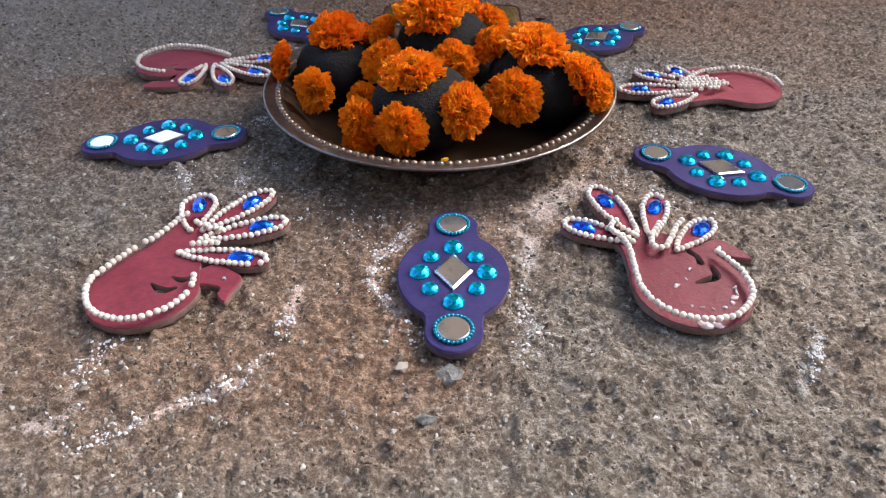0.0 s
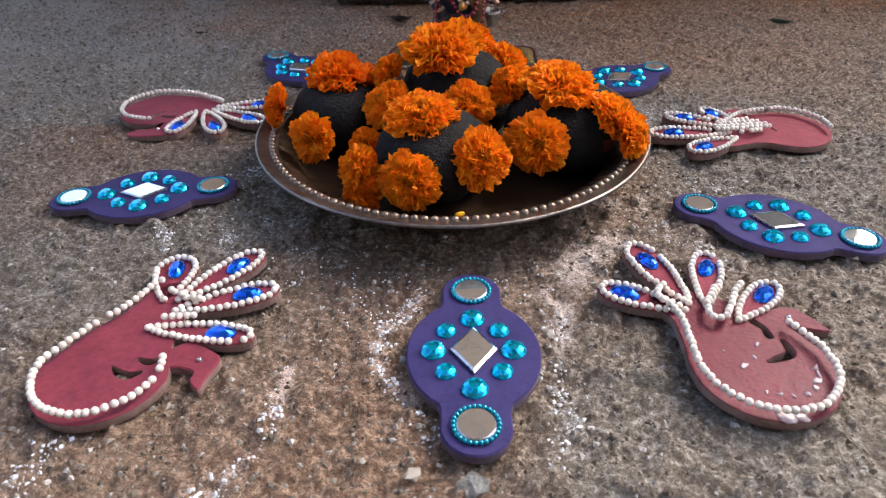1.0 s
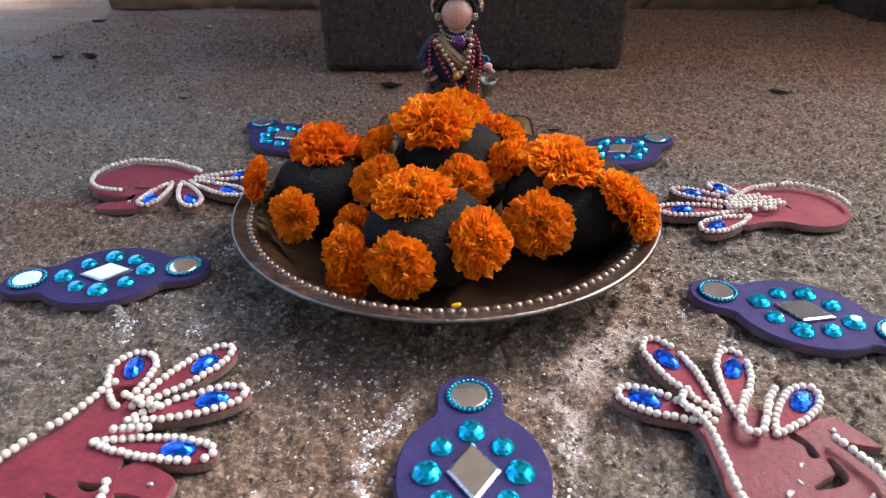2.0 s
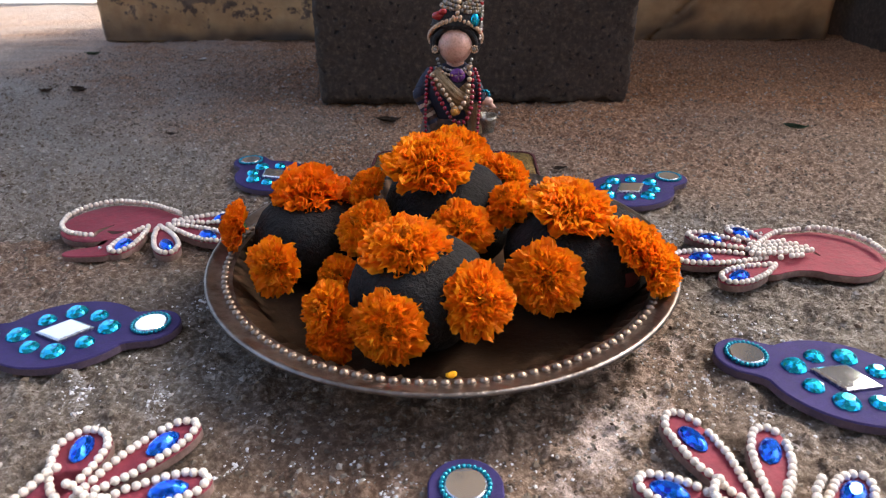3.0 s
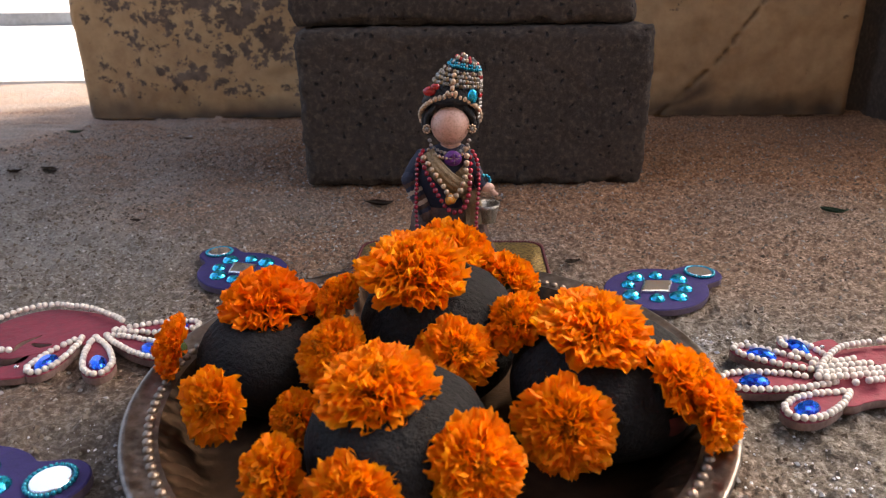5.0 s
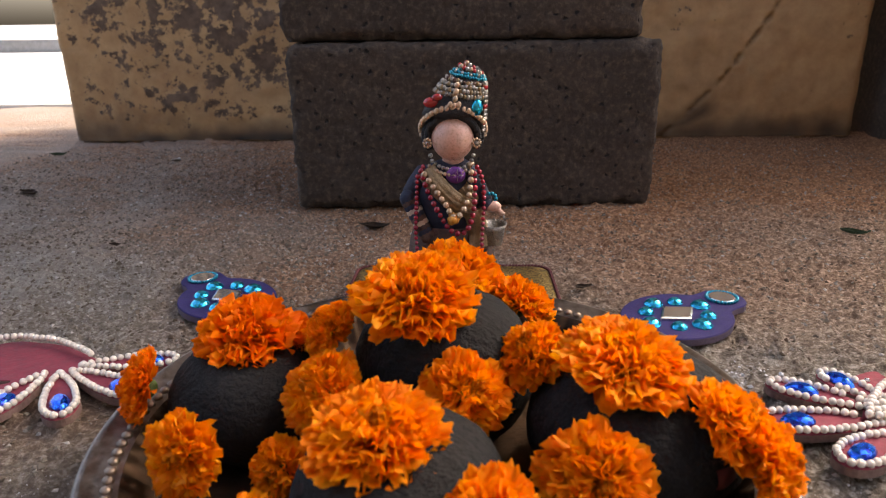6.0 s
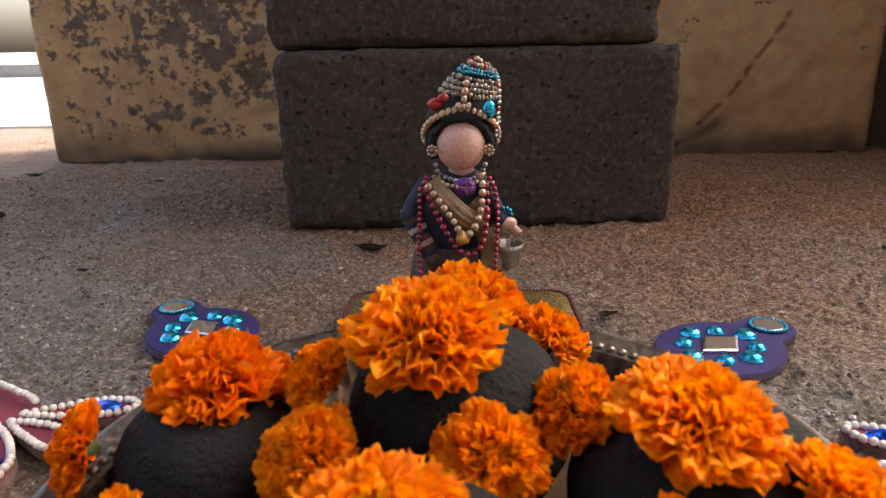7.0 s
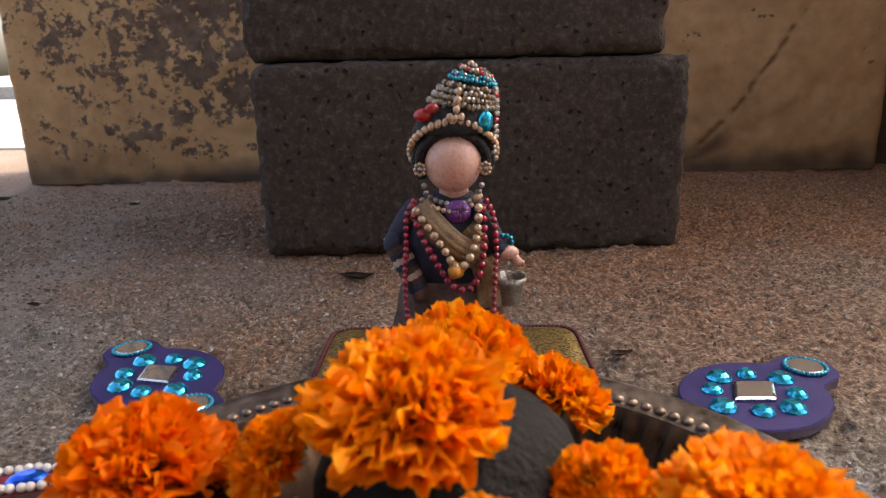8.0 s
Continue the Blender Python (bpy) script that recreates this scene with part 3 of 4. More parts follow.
for k, (count, heart, broad, petal) in enumerate([(300, 0.0, 0.76, PETAL), (260, 0.04, 0.78, PETAL), (190, 0.03, 0.88, PETAL), (230, 0.02, 0.80, PETAL), (125, 0.04, 1.02, PETAL), (250, 0.0, 0.80, PETAL_DEEP)]):
    bm, cup = marigold_meshes(40 + k, count, heart, broad)
    MARIGOLDS.append((mesh_of("petals", bm, [petal, PETAL_HEART]), mesh_of("sepal_cup", cup, SEPAL)))


def marigold(place, r, axis, kind, squash=0.82):
    head = Vector(axis).to_track_quat("Z", "Y").to_matrix().to_4x4()
    m = Matrix.Translation(place) @ head @ pose(0, 0, 0, 0, 0, kind * 71 + place[0] * 4000) @ Matrix.Diagonal((r, r, r * squash, 1))
    flower = thing("marigold_flower", "fresh ruffled orange marigold head on a black pot", "flower", m, "marigolds on the pots")
    petals, cup = MARIGOLDS[kind % len(MARIGOLDS)]
    ob = part("petals", petals, None, flower)
    part("sepal_cup", cup, None, flower)


for place, r, axis, kind, squash in [
    ((-0.033, 0.357, 0.064), 0.0238, (0.0, -0.25, 1), 1, 0.72),
    ((0.006, 0.332, 0.045), 0.0205, (0.3, -0.8, 0.5), 3, 0.7),
    ((-0.040, 0.322, 0.035), 0.0200, (-0.15, -0.85, 0.4), 1, 0.7),
    ((-0.075, 0.338, 0.036), 0.0165, (-0.5, -0.6, 0.5), 4, 0.8),
    ((-0.073, 0.333, 0.021), 0.0165, (-0.5, -0.8, 0.2), 5, 0.8),
    ((0.045, 0.361, 0.042), 0.0215, (0.0, -0.85, 0.45), 1, 0.65),
    ((-0.001, 0.404, 0.052), 0.0210, (0.2, -0.6, 0.7), 2, 0.75),
    ((-0.060, 0.403, 0.053), 0.0200, (-0.5, -0.5, 0.6), 3, 0.8),
    ((-0.076, 0.386, 0.028), 0.0150, (-0.3, -0.8, 0.3), 4, 0.8),
    ((-0.114, 0.384, 0.038), 0.0190, (-0.3, -0.9, 0.35), 4, 0.6),
    ((-0.147, 0.426, 0.043), 0.0180, (-0.9, -0.3, 0.3), 5, 0.7),
    ((-0.102, 0.444, 0.060), 0.0265, (0.0, -0.15, 1), 5, 0.78),
    ((-0.076, 0.446, 0.052), 0.0130, (0.5, -0.3, 0.7), 4, 0.8),
    ((0.063, 0.400, 0.068), 0.0275, (0.12, -0.2, 1), 0, 0.58),
    ((0.028, 0.422, 0.060), 0.0185, (-0.4, -0.3, 0.8), 2, 0.8),
    ((0.097, 0.376, 0.055), 0.0200, (0.6, -0.3, 0.7), 2, 0.75),
    ((0.109, 0.366, 0.045), 0.0175, (0.8, -0.5, 0.3), 3, 0.8),
    ((-0.022, 0.434, 0.083), 0.0290, (0.0, -0.25, 1), 0, 0.70),
    ((0.030, 0.490, 0.054), 0.0205, (0.4, 0.2, 0.8), 2, 0.85),
    ((-0.062, 0.437, 0.066), 0.0160, (-0.6, -0.2, 0.6), 3, 0.8),
    ((-0.006, 0.497, 0.067), 0.0270, (0.0, -0.1, 1), 0, 0.85),
]:
    marigold(place, r, axis, kind, squash)

bm = bmesh.new()
ball(bm, (0, 0, 0), 0.0032, 8, 5, 0, (1.0, 0.6, 0.35))
for v in bm.verts:
    v.co += Vector((0.0006 * noise.noise(v.co * 900), 0, 0.10 * abs(v.co.x)))
ob = solid("petal_scrap", bm, YELLOW_PETAL, "small torn yellow petal lying on the plate", "petal")
ob.matrix_world = pose(-0.008, 0.2935, 0.0275, 18, 0, 25)

# ---- decorations laid on the floor ----
TOP = 0.0064


def medallion_outline():
    pts = []
    for i in range(120):
        a = 2 * math.pi * i / 120
        c, s = math.cos(a), math.sin(a)
        r = 1 / math.hypot(c / 0.0345, s / 0.041)
        for side in (-1, 1):
            cy, cr = 0.0485 * side, 0.0168
            proj = s * cy
            disc = cr * cr - (cy * cy - proj * proj)
            if proj > 0 and disc > 0:
                r = max(r, proj + math.sqrt(disc))
        pts.append(r)
    for _ in range(2):
        pts = [max(b, (a + b + c) / 3) for a, b, c in zip(pts[-1:] + pts[:-1], pts, pts[1:] + pts[:1])]
    return [(r * math.cos(2 * math.pi * i / 120), r * math.sin(2 * math.pi * i / 120)) for i, r in enumerate(pts)]


def cut_stone(rx, ry, h, steps=12):
    bm = bmesh.new()
    prof = [(1.0, 0.0), (1.0, 0.18), (0.80, 0.62), (0.46, 0.96)]
    rings = []
    for k, (s, z) in enumerate(prof):
        o = 0.5 * (k % 2)
        rings.append([bm.verts.new((rx * s * math.cos(2 * math.pi * (i + o) / steps), ry * s * math.sin(2 * math.pi * (i + o) / steps), h * z)) for i in range(steps)])
    for k, (a, b) in enumerate(zip(rings, rings[1:])):
        for i in range(steps):
            j = (i + 1) % steps
            if k % 2 == 0:
                bm.faces.new((a[i], a[j], b[i]))
                bm.faces.new((a[j], b[j], b[i]))
            else:
                bm.faces.new((a[i], a[j], b[j]))
                bm.faces.new((a[i], b[j], b[i]))
    bm.faces.new(rings[-1])
    return bm


BEAD = bmesh.new()
bmesh.ops.create_uvsphere(BEAD, u_segments=8, v_segments=6, radius=0.00128)
BEAD = mesh_of("bead", BEAD, TEAL_BEAD)
PEARL_MESH = bmesh.new()
bmesh.ops.create_uvsphere(PEARL_MESH, u_segments=10, v_segments=7, radius=0.00205)
PEARL_MESH = mesh_of("pearl", PEARL_MESH, PEARL)
GEM_L = mesh_of("gem", cut_stone(0.0068, 0.0068, 0.0042), AQUA_GEM, False)
GEM_S = mesh_of("gem", cut_stone(0.0056, 0.0056, 0.0036), AQUA_GEM, False)
GEM_B = mesh_of("gem", cut_stone(0.0086, 0.0051, 0.0040), BLUE_GEM, False)


def build_medallion():
    med = thing("medallion", "purple medallion with mirrors, turquoise gems and teal beads, on the floor", "ornament", None, "purple medallions round the plate")
    bm = bmesh.new()
    slab(bm, medallion_outline(), 0.0012, TOP)
    part("board", bm, [PURPLE, PURPLE_EDGE], med, smooth=False)
    # rhombic mirror with a bright bevelled border
    bm = bmesh.new()
    rho = lambda s, z: [bm.verts.new((0.0120 * s * x, 0.0168 * s * y, z)) for x, y in ((1, 0), (0, 1), (-1, 0), (0, -1))]
    a, b, c = rho(1.0, TOP), rho(1.0, TOP + 0.0016), rho(0.86, TOP + 0.0022)
    for p, q in ((a, b), (b, c)):
        for i in range(4):
            bm.faces.new((p[i], p[(i + 1) % 4], q[(i + 1) % 4], q[i])).material_index = 1
    bm.faces.new(c)
    part("rhombic_mirror", bm, [MIRROR, SILVER], med, "bevelled diamond-shaped mirror", smooth=False)
    for side in (-1, 1):
        bm = bmesh.new()
        rings = lathe(bm, [(0.0092, 0.0), (0.0092, 0.0014), (0.0086, 0.0019)], 40, (0, 0.0485 * side, TOP), mat=1)
        cap(bm, rings[-1])
        mirror = part("round_mirror", bm, [MIRROR, SILVER], med, "small round mirror ringed with beads", smooth=False)
        for i in range(27):
            t = 2 * math.pi * i / 27
            ob = part("bead", BEAD, None, mirror)
            ob.location = (0.0106 * math.cos(t), 0.0485 * side + 0.0106 * math.sin(t), TOP + 0.0011)
    for x, y, big in ((0, 0.0245, 1), (0, -0.0262, 1), (0.0205, 0, 1), (-0.0205, 0, 1), (0.0140, 0.0150, 0), (-0.0140, 0.0150, 0), (0.0140, -0.0150, 0), (-0.0140, -0.0150, 0)):
        ob = part("gem", GEM_L if big else GEM_S, None, med)
        ob.matrix_local = pose(x, y, TOP, 0, 0, 1000 * x + 700 * y)
    return med


med = build_medallion()
med.matrix_world = pose(-0.0015, 0.1955, 0, 0, 0, 0.5)
for x, y, turn in ((-0.2365, 0.3605, -80.7), (0.1985, 0.3165, 64), (-0.1735, 0.6155, 40), (0.1480, 0.5775, -57)):
    copy_thing(med, pose(x, y, 0, 0, 0, turn))


def smooth_path(pts, step):
    """Points at even steps along a Catmull-Rom curve."""
    out = []
    p = [pts[0]] + list(pts) + [pts[-1]]
    for i in range(1, len(p) - 2):
        for k in range(12):
            t = k / 12
            q = [0.5 * (2 * b + (c - a) * t + (2 * a - 5 * b + 4 * c - d) * t * t + (3 * b - a - 3 * c + d) * t ** 3) for a, b, c, d in zip(p[i - 1], p[i], p[i + 1], p[i + 2])]
            out.append(q)
    out.append(list(pts[-1]))
    return even(out, step)


def even(line, step):
    res, left = [line[0]], step
    for a, b in zip(line, line[1:]):
        d = math.dist(a[:2], b[:2])
        at = 0.0
        while d - at >= left:
            at += left
            left = step
            res.append([u + (v - u) * at / d for u, v in zip(a, b)])
        left -= d - at
    return res


def tapered(spine):
    """The outline round a run of circles (x, y, r): anticlockwise, from the right of the start."""
    s = smooth_path(spine, 0.002)
    left, right = [], []
    for i, (x, y, r) in enumerate(s):
        a, b = s[max(0, i - 1)], s[min(len(s) - 1, i + 1)]
        d = Vector((b[0] - a[0], b[1] - a[1])).normalized()
        left.append((x - d.y * r, y + d.x * r))
        right.append((x + d.y * r, y - d.x * r))
    def arc(c, start, n=14):
        x, y, r = c
        a0 = math.atan2(start[1] - y, start[0] - x)
        return [(x + r * math.cos(a0 + math.pi * k / n), y + r * math.sin(a0 + math.pi * k / n)) for k in range(1, n)]
    return right + arc(s[-1], right[-1]) + left[::-1] + arc(s[0], left[0])


def teardrop(root, tip, w, inset=0.0, n=34):
    """A feather's outline from the root round the tip and back."""
    a, b = Vector(root), Vector(tip)
    d, length = (b - a).normalized(), (b - a).length
    q = Vector((-d.y, d.x))
    out = []
    for i in range(n + 1):
        t = math.pi * (2 * i / n - 1)
        u = 0.5 * (1 + math.cos(t))
        v = -math.sin(t) * (0.26 + 0.74 * u ** 0.75) * 1.02
        pt = a + d * (u * (length - inset)) + q * (-v * (w - inset))
        out.append((pt.x, pt.y))
    return out


def build_peacock(label, spine, feathers, head, eye, slots, back, front, extra=(), paint=MAROON):
    """A cut-out peacock: body, feathers with a gem and pearl edging, head with beak, slots cut through at the neck.
    back and front: the shares of the body's outline between which pearls are set."""
    bird = thing("peacock_cutout", label, "ornament", None, "maroon peacocks round the plate")
    body = tapered(spine)
    feathers = [(a, b, w * 1.14) for a, b, w in feathers]
    # slots go through the board: build it as a filled curve with holes
    cu = bpy.data.curves.new("body", "CURVE")
    cu.dimensions, cu.fill_mode, cu.extrude, cu.bevel_depth, cu.bevel_resolution = "2D", "BOTH", 0.0023, 0.0004, 1
    for ring in [body] + [tapered(s) for s in slots]:
        sp = cu.splines.new("POLY")
        sp.points.add(len(ring) - 1)
        sp.use_cyclic_u = True
        for k, (x, y) in enumerate(ring):
            sp.points[k].co = (x, y, 0, 1)
    tmp = bpy.data.objects.new("body", cu)
    me = bpy.data.meshes.new_from_object(tmp)
    bpy.data.objects.remove(tmp)
    me.materials.clear()
    me.materials.append(paint)
    me.materials.append(BOARD)
    for f in me.polygons:
        f.material_index = 1 if abs(f.normal.z) < 0.3 else 0
    ob = part("body", me, None, bird)
    ob.location = (0, 0, TOP - 0.0027)
    bm = bmesh.new()
    ring = smooth_path(head + head[:1], 0.0012)[:-1]
    if sum(a[0] * b[1] - b[0] * a[1] for a, b in zip(ring, ring[1:] + ring[:1])) < 0:
        ring.reverse()
    slab(bm, [tuple(p) for p in ring], 0.0014, TOP - 0.0002)
    hd = part("head", bm, [paint, BOARD], bird, smooth=False)
    bm = bmesh.new()
    ball(bm, (eye[0], eye[1], TOP), 0.0016, 8, 6)
    part("eye", bm, SILVER, hd, "small glittering eye bead")
    def string(line, owner):
        for x, y in even([list(p) for p in line], 0.0040):
            if random.random() < 0.02:
                continue
            p = part("pearl", PEARL_MESH, None, owner)
            p.location = (x + random.uniform(-0.00035, 0.00035), y + random.uniform(-0.00035, 0.00035), TOP + 0.0014 + random.uniform(-0.0002, 0.0003))
    inner = tapered([(x, y, r - 0.0022) for x, y, r in spine])
    n = len(inner)
    string([inner[int(n * (back + (front - back) * k / 60)) % n] for k in range(61)], ob)
    for k, (root, tip, w) in enumerate(feathers):
        bm = bmesh.new()
        slab(bm, teardrop(root, tip, w)[:-1], 0.0013, TOP + 0.0001 * k)
        fe = part("feather", bm, [MAROON, BOARD], bird, smooth=False)
        string(teardrop(root, tip, w, 0.0019), fe)
        a, b = Vector(root), Vector(tip)
        d = b - a
        g = part("gem", GEM_B, None, fe, "pointed blue cut-glass gem")
        c = a + d * 0.68
        g.matrix_local = pose(c.x, c.y, TOP + 0.0003, 0, 0, math.degrees(math.atan2(d.y, d.x)) + 8 * math.sin(k * 2.3))
    for line in extra:
        string(line, ob)
    return bird


build_peacock("maroon painted peacock cut-out edged with pearls, matt body",
              [(-0.187, 0.1805, 0.0338), (-0.184, 0.200, 0.0265), (-0.178, 0.222, 0.0180), (-0.176, 0.243, 0.0115)],
              [((-0.176, 0.236), (-0.181, 0.279), 0.0145), ((-0.168, 0.236), (-0.131, 0.284), 0.0110), ((-0.166, 0.226), (-0.113, 0.248), 0.0105), ((-0.176, 0.212), (-0.117, 0.206), 0.0090)],
              [(-0.160, 0.197), (-0.151, 0.203), (-0.138, 0.197), (-0.131, 0.190), (-0.134, 0.176), (-0.136, 0.169), (-0.142, 0.175), (-0.142, 0.181), (-0.150, 0.184), (-0.158, 0.185)], (-0.141, 0.189),
              [[(-0.184, 0.184, 0.0012), (-0.179, 0.180, 0.0027), (-0.174, 0.178, 0.0032), (-0.167, 0.181, 0.0012)], [(-0.173, 0.190, 0.0013), (-0.166, 0.1875, 0.0028), (-0.1615, 0.191, 0.0016)]],
              0.46, 1.07, [[(-0.172, 0.240), (-0.160, 0.233), (-0.150, 0.232)], [(-0.168, 0.217), (-0.150, 0.218)]])
glossy = build_peacock("maroon painted peacock cut-out edged with pearls, glossy smeared body",
              [(0.141, 0.1845, 0.0350), (0.134, 0.205, 0.0305), (0.121, 0.226, 0.0180), (0.110, 0.236, 0.0115)],
              [((0.114, 0.226), (0.071, 0.248), 0.0105), ((0.118, 0.232), (0.098, 0.291), 0.0120), ((0.127, 0.230), (0.142, 0.281), 0.0110), ((0.140, 0.218), (0.172, 0.250), 0.0100)],
              [(0.149, 0.221), (0.163, 0.229), (0.172, 0.230), (0.179, 0.224), (0.186, 0.211), (0.175, 0.212), (0.167, 0.215), (0.158, 0.213)], (0.168, 0.221),
              [[(0.1445, 0.2245, 0.0018), (0.148, 0.218, 0.0026), (0.152, 0.212, 0.0022), (0.152, 0.205, 0.0030)], [(0.158, 0.203, 0.0018), (0.1585, 0.194, 0.0030), (0.151, 0.190, 0.0026), (0.145, 0.188, 0.0014)]],
              0.40, 1.12, [[(0.134, 0.241), (0.126, 0.228), (0.124, 0.218), (0.127, 0.2145), (0.132, 0.216), (0.137, 0.224), (0.144, 0.237), (0.151, 0.246)]], MAROON_GLUE)
# dried glue left on the glossy one
bm = bmesh.new()
rng = random.Random(5)
for x, y, r in ((0.1395, 0.1525, 0.0042), (0.1450, 0.1525, 0.0034), (0.1600, 0.1700, 0.0020), (0.1630, 0.1745, 0.0022), (0.1655, 0.1790, 0.0024), (0.1660, 0.1840, 0.0020), (0.1545, 0.1665, 0.0017), (0.1480, 0.1650, 0.0014),
                (0.1420, 0.1660, 0.0013), (0.1360, 0.1670, 0.0012), (0.1320, 0.1850, 0.0016), (0.1390, 0.1905, 0.0014), (0.1250, 0.1950, 0.0012), (0.1440, 0.2000, 0.0013)):
    ball(bm, (x, y, TOP + 0.0001), r, 12, 6, 0, (rng.uniform(0.8, 1.5), rng.uniform(0.5, 0.9), 0.0009 / r), Euler((0, 0, rng.uniform(0, 3))).to_matrix())
for v in bm.verts:
    v.co.x += 0.0012 * noise.noise(v.co * 400)
    v.co.y += 0.0012 * noise.noise(v.co * 400 + Vector((9, 0, 0)))
part("dried_glue", bm, GLUE, glossy, "glossy whitish smears of dried glue")
build_peacock("maroon peacock cut-out edged with pearls, rows of pearls over its neck",
              [(0.262, 0.4575, 0.0335), (0.240, 0.457, 0.0280), (0.222, 0.450, 0.0195), (0.208, 0.440, 0.0130)],
              [((0.212, 0.449), (0.146, 0.450), 0.0120), ((0.216, 0.459), (0.168, 0.488), 0.0100), ((0.222, 0.464), (0.203, 0.499), 0.0095), ((0.214, 0.438), (0.170, 0.417), 0.0115)],
              [(0.224, 0.468), (0.219, 0.479), (0.218, 0.491), (0.223, 0.496), (0.236, 0.500), (0.238, 0.491), (0.236, 0.484), (0.242, 0.478)], (0.225, 0.489),
              [[(0.234, 0.473, 0.0012), (0.241, 0.470, 0.0018), (0.248, 0.465, 0.0022), (0.252, 0.454, 0.0010)]],
              -0.10, 0.36,
              [[(0.205, 0.447), (0.245, 0.452)], [(0.207, 0.452), (0.246, 0.457)], [(0.210, 0.458), (0.240, 0.462)], [(0.215, 0.441), (0.238, 0.446)], [(0.219, 0.464), (0.232, 0.467)]])
build_peacock("maroon painted peacock cut-out edged with pearls, tail under the plate's rim",
              [(-0.281, 0.512, 0.0340), (-0.260, 0.514, 0.0270), (-0.240, 0.512, 0.0175), (-0.226, 0.509, 0.0115)],
              [((-0.245, 0.502), (-0.254, 0.458), 0.0100), ((-0.236, 0.502), (-0.211, 0.457), 0.0110), ((-0.230, 0.505), (-0.176, 0.479), 0.0105), ((-0.228, 0.512), (-0.172, 0.520), 0.0100)],
              [(-0.270, 0.486), (-0.269, 0.474), (-0.290, 0.464), (-0.287, 0.456), (-0.264, 0.456), (-0.256, 0.461), (-0.256, 0.484)], (-0.267, 0.468),
              [[(-0.281, 0.487, 0.0010), (-0.2815, 0.497, 0.0028), (-0.275, 0.507, 0.0012)], [(-0.274, 0.4965, 0.0016), (-0.267, 0.494, 0.0028), (-0.261, 0.4955, 0.0013)]],
              0.50, 1.02)

# ---- the doll on its brocade seat ----
def build_seat():
    seat = thing("brocade_seat", "low seat covered in gold brocade with a dark red braid", "seat", pose(-0.006, 0.612, 0, 0, 0, -1.5))
    w, d, r = 0.077, 0.058, 0.014
    ring = []
    for cx, cy, a0 in ((w - r, d - r, 0), (-w + r, d - r, 90), (-w + r, -d + r, 180), (w - r, -d + r, 270)):
        ring += [(cx + r * math.cos(radians(a0 + 15 * k)), cy + r * math.sin(radians(a0 + 15 * k))) for k in range(7)]
    bm = bmesh.new()
    slab(bm, ring, 0.0, 0.009, 0.002, (0, 0))
    part("cushion", bm, BROCADE, seat)
    bm = bmesh.new()
    line = even([list(p) for p in ring + ring[:1]], 0.0026)
    for x, y in line:
        ball(bm, (x * 1.005, y * 1.005, 0.0085), 0.0016, 6, 4)
    part("braid", bm, BRAID, seat, "twisted dark red braid")


build_seat()


